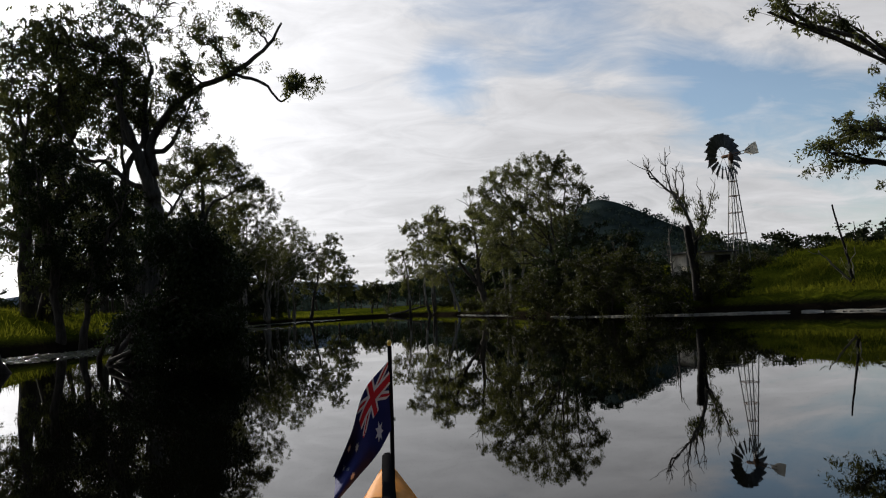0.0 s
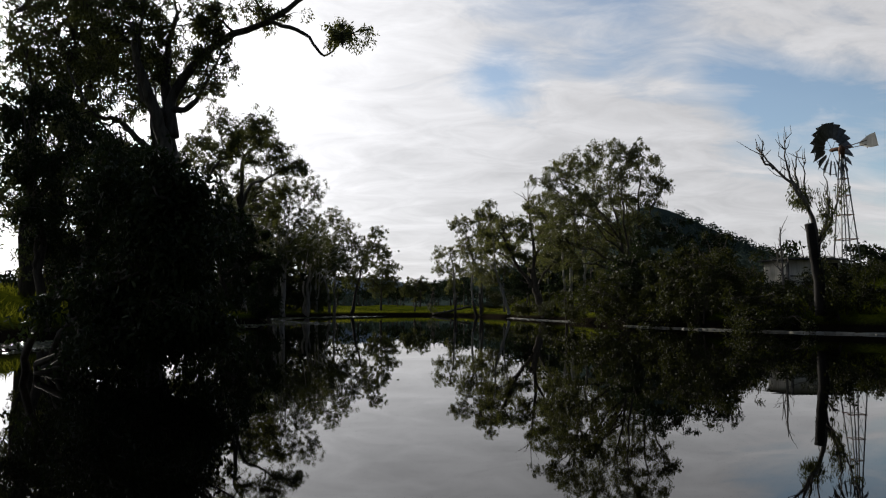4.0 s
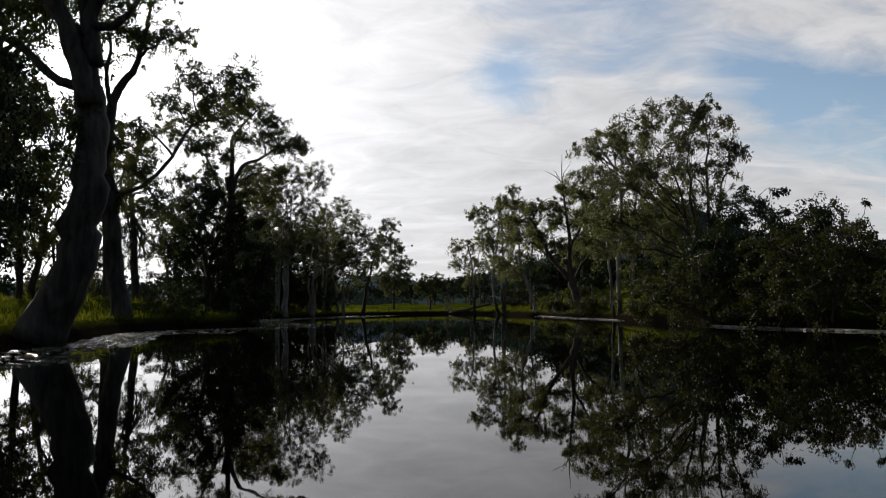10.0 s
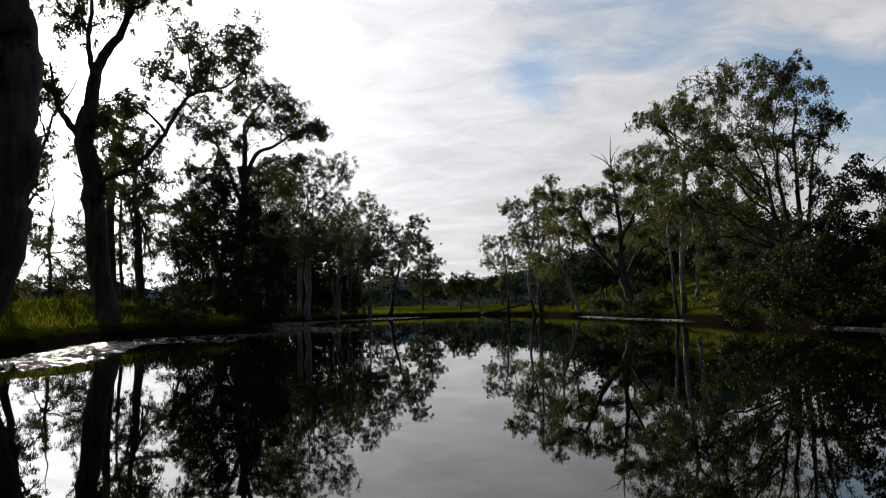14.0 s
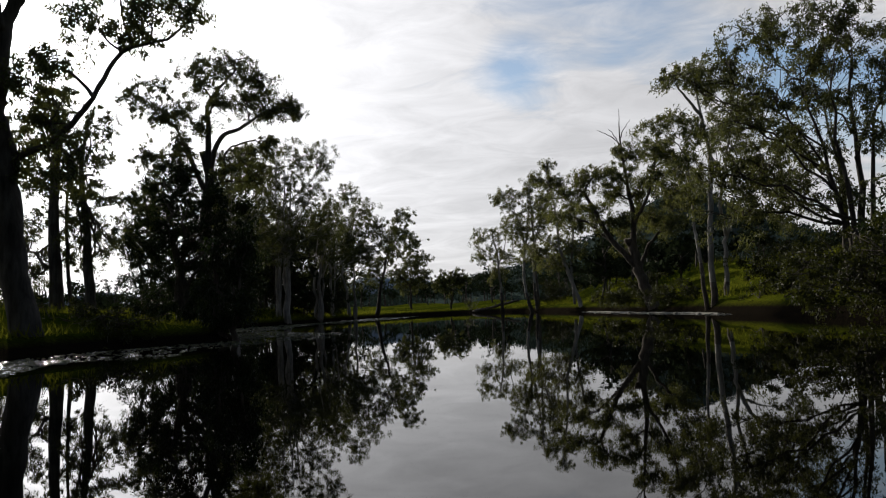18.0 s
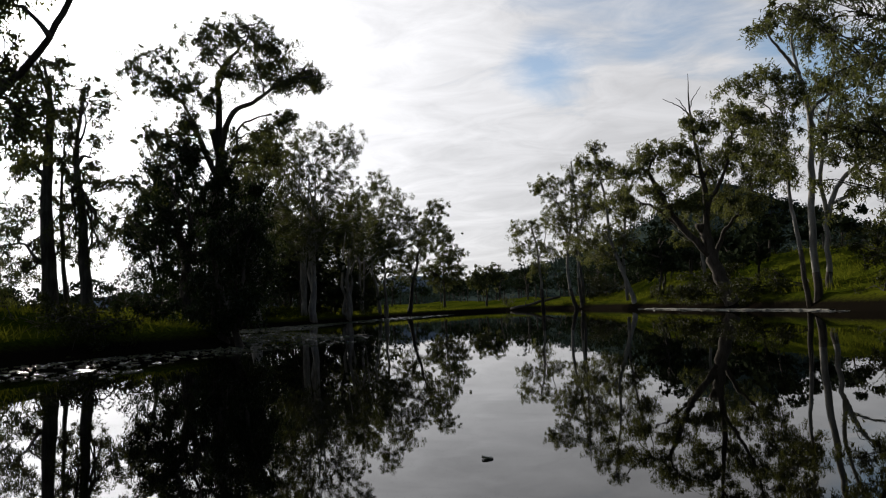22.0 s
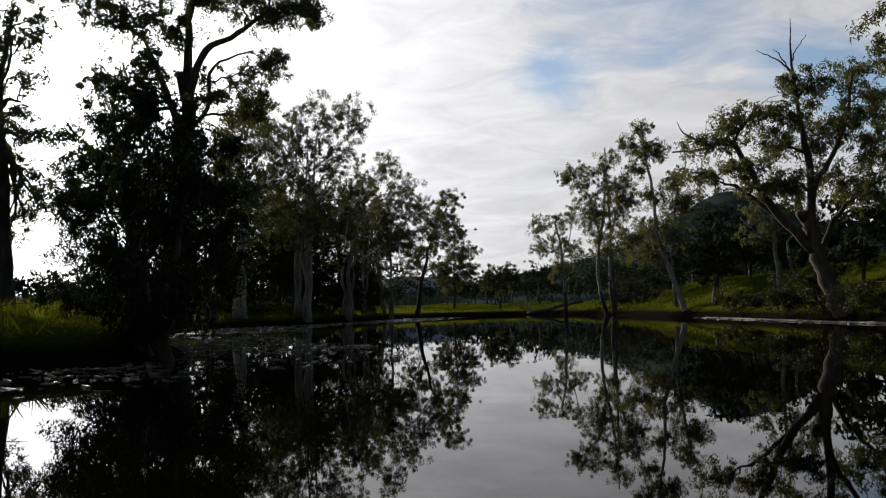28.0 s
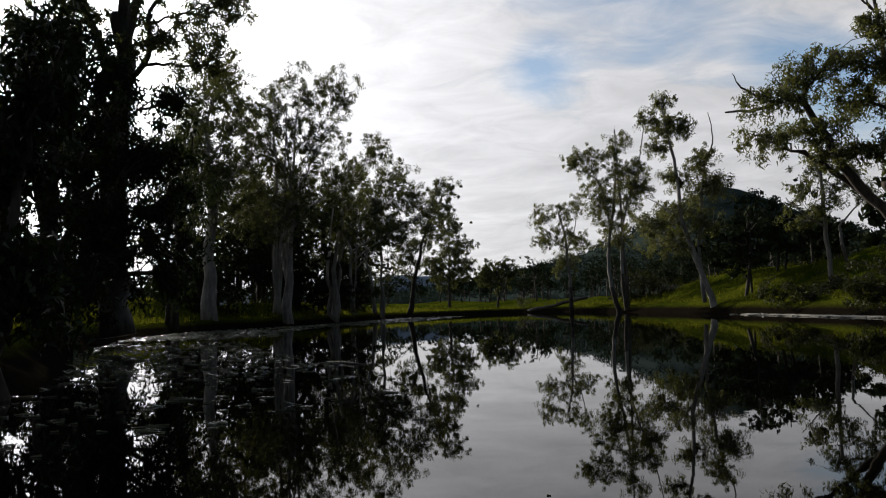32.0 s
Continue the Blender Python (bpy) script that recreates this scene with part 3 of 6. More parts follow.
gum("gum_tree", "pale-trunked gum with drooping outer foliage", -17.7, 41.5, [(0.0, 0.6, 13.0, 1.5, 1.2), (4.9, -0.5, 10.8, 1.1, 0.8), (4.9, 0.4, 10.0, 0.9, 0.9), (3.8, -0.4, 9.8, 0.9, 0.9), (2.8, 0.3, 11.2, 0.8, 0.9), (2.3, -0.5, 12.4, 1.2, 0.7), (-1.8, 0.4, 12.0, 1.1, 1.0), (-2.1, -0.3, 9.3, 0.8, 0.8), (-3.8, 0.9, 14.6, 2.4, 1.6), (0.3, -0.9, 14.1, 2.2, 1.2), (2.8, 0.4, 9.3, 0.9, 0.5), (1.9, -0.4, 9.7, 0.9, 0.6), (0.6, 0.4, 8.8, 0.9, 0.7), (0.2, -0.4, 8.0, 0.9, 0.7), (0.3, 0.5, 7.1, 1.2, 0.9), (1.7, -0.4, 5.4, 0.9, 1.1), (-0.2, 0.2, 5.6, 0.6, 0.9)], dens=1.6, r=0.42, seed=2, fork=0.45, spines=[(0.42, 0.30, [(0.3, 0.0, 0.0), (-0.3, 0.0, 2.7), (-0.6, 0.1, 5.4), (-1.0, 0.1, 7.3), (-0.9, 0.2, 8.6)]), (0.27, 0.05, [(-0.8, 0.0, 7.7), (-0.7, 0.1, 9.4), (-0.4, 0.2, 10.5), (0.2, 0.4, 11.5), (0.6, 0.5, 13.2), (0.8, 0.6, 14.6)]), (0.12, 0.04, [(-0.6, 0.0, 9.6), (-0.7, -0.3, 10.9), (-0.3, -0.7, 12.0), (-0.4, -1.0, 13.2)])], limbs=[(0.15, 0.03, [(-1.0, 0.0, 7.3), (-1.6, -0.3, 8.2), (-1.8, -0.5, 8.9), (-1.8, -0.8, 10.0)]), (0.11, 0.025, [(-0.6, 0.0, 5.6), (1.0, 0.1, 6.3), (2.1, 0.2, 7.5), (2.8, 0.4, 8.8), (4.3, 0.5, 9.2), (5.1, 0.6, 10.1)]), (0.07, 0.02, [(2.2, 0.0, 7.4), (1.3, 0.5, 8.3), (0.5, 0.9, 8.7)])])
gum("gum_tree", "broad-crowned gum above a dark thicket", -21.1, 58.8, [(-2.8, 0.4, 13.3, 1.0, 1.2), (-0.9, -0.5, 11.8, 1.3, 0.8), (-0.3, 0.4, 12.4, 1.0, 0.9), (1.1, -0.6, 13.7, 1.4, 1.1), (2.3, 0.7, 14.5, 1.7, 1.1), (4.5, -0.6, 13.3, 1.3, 1.1), (5.6, 0.6, 12.2, 1.3, 0.8), (5.0, -0.6, 11.6, 1.3, 0.6), (6.5, 0.2, 11.6, 0.5, 0.4), (2.6, -0.5, 12.3, 1.2, 0.7), (4.9, 0.3, 10.2, 0.7, 0.4), (-1.0, -0.3, 13.5, 0.7, 0.7), (-3.0, 0.4, 4.9, 0.8, 1.1), (-0.1, -0.5, 9.0, 1.2, 0.9), (-1.7, 0.5, 8.5, 1.1, 1.0), (3.1, -0.5, 8.8, 1.2, 0.8), (3.8, 0.5, 8.2, 1.0, 0.8), (1.3, -0.5, 11.2, 1.1, 0.7), (3.5, 0.5, 12.6, 1.1, 0.6), (-2.4, 0.3, 7.2, 1.2, 1.1), (-3.0, -0.3, 5.6, 1.1, 1.2), (-2.0, 0.5, 9.8, 1.1, 0.9), (4.4, 0.3, 9.6, 1.0, 0.8), (0.4, -0.4, 10.2, 1.1, 0.8)], r=0.4, seed=3, dens=1.9, spines=[(0.40, 0.24, [(1.4, 0.0, 0.3), (1.2, 0.1, 2.7), (1.2, 0.1, 5.2), (1.5, 0.2, 8.0), (1.3, 0.2, 9.8)]), (0.18, 0.04, [(1.5, 0.0, 8.7), (1.5, 0.2, 11.1), (1.4, 0.4, 12.5), (2.1, 0.6, 13.6), (3.1, 0.8, 14.7)]), (0.16, 0.03, [(1.5, 0.0, 8.5), (2.3, -0.2, 10.4), (3.6, -0.4, 10.9), (5.0, -0.6, 11.6), (6.6, -0.8, 11.7)]), (0.15, 0.03, [(1.3, 0.0, 7.7), (0.4, 0.2, 9.6), (-0.4, 0.3, 11.3), (-1.8, 0.5, 12.4)]), (0.10, 0.03, [(1.3, 0.0, 7.2), (2.5, -0.3, 8.3), (2.9, -0.7, 9.7), (4.6, -1.0, 10.0)])])
gum("gum_tree", "straight dark-trunked gum on the grassy bank", -26.5, 56.7, [(-2.1, 0.4, 10.2, 1.0, 1.2), (0.4, -0.4, 10.5, 1.1, 0.8), (-1.3, 0.4, 8.4, 1.2, 0.9), (-1.7, -0.4, 6.5, 1.0, 1.0), (-0.6, 0.5, 12.4, 1.3, 1.0), (-1.2, -0.4, 11.6, 1.2, 0.9), (0.2, 0.3, 8.5, 0.7, 0.8), (0.7, -0.3, 5.9, 0.8, 0.9), (-2.3, 0.3, 5.4, 0.9, 0.9), (-1.1, -0.4, 3.3, 1.0, 0.7), (0.3, 0.3, 4.3, 0.7, 0.7), (-0.7, -0.4, 12.8, 1.2, 0.9), (0.0, 0.4, 13.3, 1.0, 0.7), (-1.8, -0.3, 8.2, 0.9, 0.9), (-1.4, 0.4, 9.9, 1.2, 0.7), (-2.4, -0.4, 11.0, 1.0, 1.0), (-1.1, 0.3, 4.6, 0.8, 0.8), (-1.9, -0.3, 3.8, 0.8, 0.7), (-1.2, 0.3, 6.3, 0.9, 0.7)], dens=0.95, r=0.36, seed=4, fork=0.7, spines=[(0.38, 0.05, [(-0.3, 0.0, 0.9), (-0.4, 0.0, 3.6), (-0.5, 0.0, 6.7), (-0.4, 0.1, 9.7), (-0.4, 0.1, 11.7), (-0.7, 0.1, 13.3)]), (0.12, 0.03, [(-0.5, 0.0, 7.7), (-1.6, 0.3, 8.5), (-2.5, 0.5, 9.0), (-3.4, 0.8, 9.7)]), (0.10, 0.03, [(-0.4, 0.0, 3.8), (-0.8, -0.3, 3.9), (-1.2, -0.5, 4.6), (-1.8, -0.8, 4.6)]), (0.10, 0.03, [(-0.4, 0.0, 8.5), (-1.1, 0.4, 9.9), (-2.2, 0.8, 10.8)])])
gum("gum_tree", "slim dark-trunked gum on the grassy bank", -24.7, 56.5, [(-0.6, 0.4, 10.9, 1.1, 1.0), (1.0, -0.3, 10.3, 0.7, 0.8), (0.1, 0.4, 9.3, 1.0, 0.7), (0.8, -0.3, 7.0, 0.8, 0.8), (0.2, 0.3, 5.6, 0.7, 1.1), (-0.5, -0.2, 6.3, 0.5, 1.1), (0.2, 0.2, 4.2, 0.5, 0.8), (-0.8, -0.3, 9.5, 0.7, 1.0), (1.3, 0.3, 7.0, 0.7, 0.5), (-0.0, -0.3, 11.6, 0.8, 0.7), (0.6, 0.3, 11.5, 0.7, 0.7), (0.3, -0.3, 7.9, 0.8, 0.7), (-0.3, 0.3, 3.7, 0.7, 0.7), (1.1, -0.3, 4.8, 0.6, 0.6), (-1.2, 0.3, 7.7, 0.7, 0.8), (-0.5, -0.3, 4.6, 0.7, 0.8)], dens=0.95, r=0.25, seed=5, fork=0.75, spines=[(0.27, 0.04, [(-0.1, 0.0, 0.9), (-0.3, 0.0, 3.5), (-0.4, 0.0, 6.1), (-0.7, 0.1, 8.1), (-0.6, 0.1, 9.8), (-0.3, 0.1, 11.5)]), (0.12, 0.04, [(-0.6, 0.0, 8.1), (-0.5, 0.2, 8.5), (-0.2, 0.5, 8.5)]), (0.08, 0.03, [(-0.4, 0.0, 7.1), (-0.6, -0.2, 8.5), (0.1, -0.4, 9.6), (0.1, -0.6, 10.8)])])
gum("gum_tree", "thin dark sapling between two gums", -25.9, 57.2, [(-0.9, 0.3, 6.6, 0.7, 1.0), (-0.4, -0.3, 8.2, 0.7, 0.8), (-1.0, 0.2, 4.8, 0.6, 0.8), (-0.3, -0.3, 9.7, 0.7, 0.8)], dens=0.6, r=0.12, seed=80, spines=[(0.12, 0.06, [(-0.4, 0.0, 0.9), (-0.6, 0.0, 3.3), (-0.8, 0.1, 5.8), (-0.7, 0.1, 8.6)])])
gum("gum_tree", "many-stemmed gum beside the near bank", -17.6, 30.5, [(-0.8, 0.9, 13.4, 2.1, 1.8), (2.0, -0.7, 13.1, 1.7, 1.4), (-1.1, 0.9, 10.0, 2.1, 1.8), (2.1, -0.9, 9.9, 1.9, 1.7), (-0.3, 0.9, 7.6, 2.0, 1.5), (2.7, -0.7, 6.7, 1.6, 1.3), (-1.3, 0.7, 4.9, 1.7, 1.5), (3.7, -0.6, 11.8, 1.4, 1.4), (0.7, 0.7, 5.0, 1.7, 1.1)], dens=1.25, r=0.4, seed=6, stems=3, fork=0.5)
gum("gum_tree", "low spreading young gum on the bank", -15.6, 29.0, [(0.3, 0.7, 3.1, 1.6, 1.1), (2.3, -0.6, 3.6, 1.3, 1.3), (-0.6, 0.5, 2.7, 1.1, 0.8), (2.8, -0.7, 5.2, 1.5, 1.2)], dens=1.5, r=0.16, seed=7, fork=0.3)
thicket("thicket_tree", "dark dense weeping tree overhanging the water", -7.6, 13.9, [(2.3, -0.3, 2.4, 0.7, 0.4), (3.2, -0.8, 2.3, 0.5, 0.3), (3.4, -0.4, 2.0, 0.4, 0.4), (2.9, -0.9, 1.6, 0.7, 0.4), (3.3, -0.4, 1.4, 0.5, 0.4), (2.9, -0.3, 0.9, 0.7, 0.2), (3.7, -0.7, 0.8, 0.3, 0.2), (2.7, -0.2, 2.3, 0.8, 0.6), (3.6, -0.9, 1.4, 0.6, 0.5), (2.8, -0.9, 0.6, 0.7, 0.3), (3.2, -0.4, 0.6, 0.6, 0.2), (2.3, -0.2, 0.9, 0.9, 0.5), (3.4, -0.9, 0.8, 0.6, 0.4)], r=0.2, seed=8, leaf=0.58)
thicket("thicket_tree", "dark slim she-oak standing at the water edge", -13.6, 46.5, [(0.1, 0.2, 2.5, 0.6, 0.7), (0.7, -0.2, 1.4, 0.5, 0.5), (-0.3, 0.3, 0.8, 0.8, 0.3), (-0.3, -0.2, 3.1, 0.5, 0.7), (0.5, 0.2, 3.5, 0.4, 0.6), (-0.7, -0.2, 1.7, 0.6, 0.7)], r=0.2, seed=9, dens=0.7)
thicket("thicket_tree", "big dark dense tree above the bend", -19.8, 56.4, [(-1.1, 0.7, 7.3, 1.8, 1.2), (1.6, -0.6, 6.3, 1.4, 1.1), (2.1, 0.4, 5.1, 0.9, 1.0), (-1.1, -0.7, 5.1, 1.8, 1.3), (0.2, 0.8, 4.9, 1.9, 1.4), (2.1, -0.5, 3.5, 1.2, 1.1), (-1.5, 0.8, 3.2, 2.0, 1.4), (1.6, -0.6, 2.4, 1.5, 1.1), (-2.6, 0.6, 1.4, 1.7, 1.0), (0.7, -0.8, 1.2, 1.8, 0.8), (-0.3, 0.5, 8.3, 1.2, 0.9), (2.9, -0.4, 5.0, 0.9, 0.8), (3.2, 0.3, 4.1, 0.8, 0.8), (3.0, -0.4, 2.8, 0.9, 0.9), (3.0, 0.3, 1.7, 0.8, 0.7), (1.9, -0.3, 6.7, 0.8, 0.6), (3.0, 0.3, 6.5, 0.6, 0.6)], r=0.4, seed=60, dens=0.62)
gum("gum_tree", "tall pale-trunked gum at the bend", -25.1, 76.0, [(0.1, 0.7, 13.3, 1.7, 1.3), (2.0, -0.7, 11.2, 1.4, 1.4), (-0.5, 0.7, 11.0, 1.5, 1.3), (1.6, -0.6, 8.5, 1.3, 1.3), (-1.5, 0.6, 12.4, 1.4, 1.2), (2.8, -0.4, 9.3, 0.9, 1.2), (0.2, 0.6, 13.8, 1.3, 1.0), (1.6, -0.4, 13.7, 1.0, 0.8), (-1.2, 0.6, 10.1, 1.3, 1.2), (0.7, -0.7, 7.6, 1.4, 1.3), (2.1, 0.5, 7.4, 1.1, 1.3), (-1.1, -0.4, 7.7, 0.8, 1.3), (1.4, 0.6, 5.9, 1.3, 1.1)], dens=1.05, r=0.42, grey=True, seed=11, fork=0.5)
gum("gum_tree", "tall gum with a rounded top in the bankside row", -22.2, 80.0, [(1.1, 1.2, 14.3, 2.6, 1.5), (3.6, -0.5, 13.5, 1.1, 1.5), (-0.4, 0.8, 12.5, 1.8, 1.6), (2.5, -1.1, 10.4, 2.2, 1.7), (0.3, 1.1, 8.6, 2.4, 1.8), (3.9, -0.7, 8.2, 1.5, 1.5), (-2.0, 0.7, 11.0, 1.6, 1.6), (0.2, -0.9, 6.4, 1.9, 1.7)], dens=1.05, r=0.3, grey=True, seed=12, fork=0.5, stems=3)
gum("gum_tree", "pale leaning gum in the bankside row", -24.2, 83.0, [(-1.1, 0.8, 14.6, 1.7, 1.5), (-1.3, -1.0, 9.7, 2.1, 1.9), (-0.3, 1.0, 7.5, 2.1, 1.9), (-2.4, -0.7, 13.1, 1.5, 1.9), (-3.2, 0.8, 8.0, 1.7, 1.7)], dens=1.05, r=0.26, grey=True, stems=2, seed=13, fork=0.5)
gum("gum_tree", "gum with airy clumps of leaves in the bankside row", -21.3, 86.0, [(2.9, 0.7, 11.5, 1.5, 1.3), (2.0, -0.9, 7.0, 1.9, 2.1), (3.7, 0.8, 8.4, 1.7, 1.7)], dens=1.05, r=0.26, grey=True, seed=14, fork=0.45, stems=3)
gum("gum_tree", "slender gum at the end of the row", -21.0, 92.0, [(2.9, 0.8, 10.7, 1.7, 1.4), (4.5, -0.7, 9.0, 1.4, 1.4), (3.0, 0.8, 6.4, 1.7, 1.9), (5.7, -0.6, 7.6, 1.1, 1.4)], dens=1.05, r=0.22, grey=True, stems=2, seed=15, fork=0.45)
gum("gum_tree", "slender open-crowned gum at the end of the row", -19.0, 102.0, [(3.7, 0.8, 11.6, 1.5, 1.1), (2.5, -0.8, 7.6, 1.6, 1.3), (0.2, 0.9, 5.7, 1.9, 1.7), (3.3, -0.8, 9.5, 1.6, 1.1)], dens=1.05, r=0.26, seed=16, fork=0.5, lean=(2.0, 0.0))
gum("gum_tree", "thin upright gum on the far grass", -17.4, 120.0, [(0.1, 0.8, 10.3, 1.7, 1.4), (1.0, -1.2, 7.3, 2.4, 1.7), (-1.7, 0.8, 5.5, 1.7, 1.7), (1.6, -0.8, 5.3, 1.7, 1.4), (-0.1, 1.0, 4.0, 2.1, 1.0)], r=0.18, seed=17, fork=0.45)
gum("gum_tree", "small round-headed gum on the far grass", -12.0, 121.0, [(0.0, 1.0, 5.3, 1.9, 1.2), (-0.9, -0.8, 3.9, 1.5, 1.0), (1.4, 0.7, 4.6, 1.4, 1.2), (-1.6, -0.5, 4.6, 1.0, 1.0)], r=0.16, seed=18, fork=0.5)
thicket("thicket_tree", "dark low paperbark scrub along the bank", -22.9, 88.0, [(-1.6, 0.8, 3.1, 1.8, 1.6), (0.8, -1.0, 3.0, 2.0, 1.5), (2.1, 0.8, 2.6, 1.8, 1.3), (-2.0, -0.8, 1.8, 1.8, 1.3), (1.1, 1.1, 1.3, 2.2, 0.9)], r=0.2, seed=19, dens=0.5)
thicket("thicket_tree", "dark scrub behind the pale trunks of the row", -27.0, 78.0, [(-1.8, 0.6, 2.4, 1.7, 1.3), (0.6, -0.6, 2.9, 1.8, 1.4), (2.4, 0.5, 2.0, 1.5, 1.2), (-0.4, 0.9, 1.3, 2.2, 0.9)], r=0.16, seed=110, dens=0.45)
thicket("thicket_tree", "dark scrub at the end of the bankside row", -23.5, 97.0, [(-1.6, 0.5, 2.2, 1.6, 1.2), (0.8, -0.6, 2.6, 1.6, 1.3), (2.2, 0.4, 1.7, 1.3, 1.0), (-0.2, 0.8, 1.2, 2.0, 0.9)], r=0.16, seed=111, dens=0.45)
bush("bush", "low shrubs at the foot of the pale gum", -17.4, 44.5, [(-1.9, 0.8, 0.9, 1.9, 0.8), (0.9, -0.7, 0.7, 1.5, 0.6), (-3.9, 0.7, 0.8, 1.6, 0.7)], seed=65)
bush("bush", "dark shrubs below the pump shed", 11.3, 32.2, [(-2.2, 0.6, 1.1, 1.3, 1.0), (-1.4, -0.6, 1.0, 1.3, 0.8), (0.4, 0.6, 1.2, 1.4, 1.0), (-2.2, -0.9, 0.3, 1.9, 0.5)], seed=66)
bush("bush", "low scrub hiding the foot of the pump shed", 14.0, 39.6, [(-1.0, 0.5, 1.9, 1.1, 0.6), (-0.1, -0.6, 1.8, 1.4, 0.6), (1.6, 0.5, 1.9, 1.2, 0.7), (-2.4, -0.5, 1.6, 1.1, 0.8), (0.6, 0.2, 1.1, 1.8, 0.6)], seed=36)
bush("bush", "grey scrub round the foot of the charred trunk", 11.8, 30.2, [(-0.8, 0.0, 1.2, 0.8, 0.8), (0.3, 0.2, 1.1, 0.9, 0.7), (-0.5, -0.2, 2.0, 0.6, 0.5), (0.9, 0.4, 1.5, 0.7, 0.6)], seed=112)
bush("bush", "dark brush between the shed and the windmill", 16.6, 39.0, [(-0.6, 0.4, 2.3, 0.9, 0.6), (0.3, -0.5, 2.4, 0.9, 0.6), (1.3, 0.4, 2.6, 0.8, 0.6), (-2.4, -0.6, 1.5, 1.2, 0.6), (-0.2, 0.6, 1.8, 1.3, 0.6)], seed=37)
bush("bush", "dark leafy mass at the water edge", 8.4, 35.6, [(-1.1, 0.7, 2.0, 1.4, 1.4), (0.2, -0.8, 2.3, 1.6, 1.4), (-0.2, 1.0, 0.8, 2.2, 1.1), (1.6, -0.6, 1.8, 1.2, 1.2), (1.3, 1.0, 0.4, 2.2, 0.6)], seed=67)
gum("gum_tree", "leafy gum standing behind the near bank", -22.0, 38.0, [(-2.0, 0.7, 15.4, 1.8, 1.6), (0.4, -0.7, 15.9, 1.7, 1.4), (1.5, 0.6, 16.7, 1.6, 1.4), (2.7, -0.6, 14.1, 1.3, 1.2), (-1.6, 0.6, 12.9, 1.6, 1.4), (1.0, -0.7, 12.3, 1.7, 1.3), (2.1, 0.6, 12.4, 1.5, 1.4), (-0.5, -0.6, 10.1, 1.5, 1.3), (0.8, 0.7, 10.3, 1.7, 1.2), (-1.0, -0.6, 8.1, 1.5, 1.3), (-0.1, 0.7, 8.0, 1.7, 1.2), (2.4, -0.6, 8.5, 1.3, 1.1), (-0.7, 0.6, 6.2, 1.5, 0.9), (2.7, -0.6, 5.9, 1.3, 1.0), (3.1, 0.4, 13.4, 1.0, 1.0)], dens=1.2, r=0.3, seed=81, stems=3, fork=0.35)
thicket("thicket_tree", "dark crowded tree on the near bank", -12.6, 24.0, [(0.9, 0.4, 5.8, 1.0, 0.8), (0.3, -0.5, 5.1, 1.1, 0.9), (1.7, 0.4, 4.8, 0.9, 0.8), (0.9, -0.5, 3.9, 1.1, 1.0), (1.4, 0.4, 3.4, 1.0, 1.0), (-0.2, -0.5, 3.4, 1.1, 1.0), (0.7, 0.5, 2.4, 1.2, 0.9), (-0.8, -0.4, 4.8, 1.0, 0.9), (1.8, 0.3, 2.3, 0.8, 0.8), (-1.1, -0.4, 6.2, 1.0, 0.8), (-0.5, 0.4, 6.8, 0.9, 0.7)], r=0.2, seed=88, dens=0.5, leaf=0.75)
gum("gum_tree", "slender crowded gum behind the leaning trunk", -22.6, 42.0, [(-0.6, 0.5, 11.3, 1.3, 0.9), (0.9, -0.6, 9.6, 1.5, 1.0), (1.3, 0.5, 9.3, 1.2, 0.9), (-0.2, -0.5, 8.1, 1.3, 1.0), (0.7, 0.5, 7.8, 1.4, 1.1), (2.1, -0.4, 6.2, 0.9, 1.0), (-0.7, 0.5, 6.2, 1.4, 1.1), (1.1, -0.5, 4.7, 1.2, 0.9), (-0.8, 0.4, 4.1, 1.1, 0.9), (1.8, -0.4, 4.0, 0.9, 0.9), (0.2, 0.4, 3.3, 1.0, 0.6)], r=0.2, seed=82, stems=3, fork=0.4)
thicket("thicket_tree", "dark bushy she-oak behind the gums", -27.6, 68.0, [(-0.7, 0.5, 9.2, 1.1, 1.3), (0.7, -0.6, 7.3, 1.4, 1.6), (-0.4, 0.6, 5.5, 1.4, 1.4), (1.4, -0.7, 4.9, 1.5, 1.5), (-0.9, 0.5, 3.5, 1.3, 1.4), (1.5, -0.8, 2.7, 1.7, 1.4), (1.4, 0.6, 7.8, 1.4, 1.6)], r=0.2, seed=83, dens=0.45)
gum("gum_tree", "small bushy gum on the grass behind the trunks", -28.8, 54.0, [(-0.9, 0.4, 5.0, 1.1, 1.1), (1.2, -0.6, 3.0, 1.4, 1.0), (-1.2, 0.4, 2.5, 1.1, 0.9), (2.0, -0.4, 4.2, 1.0, 1.2), (1.1, 0.5, 2.8, 1.2, 1.1), (0.2, -0.3, 5.9, 0.7, 0.9), (-0.7, 0.2, 9.2, 0.6, 0.9)], r=0.12, seed=84, dens=0.8)
gum("gum_tree", "full leafy gum between the dark tree and the row", -24.9, 71.5, [(1.1, 0.6, 10.7, 1.3, 1.3), (1.0, -0.6, 8.6, 1.2, 1.4), (2.1, 0.6, 8.5, 1.3, 1.4), (1.7, -0.7, 6.5, 1.5, 1.4)], dens=1.05, r=0.2, seed=85, stems=2, fork=0.4)
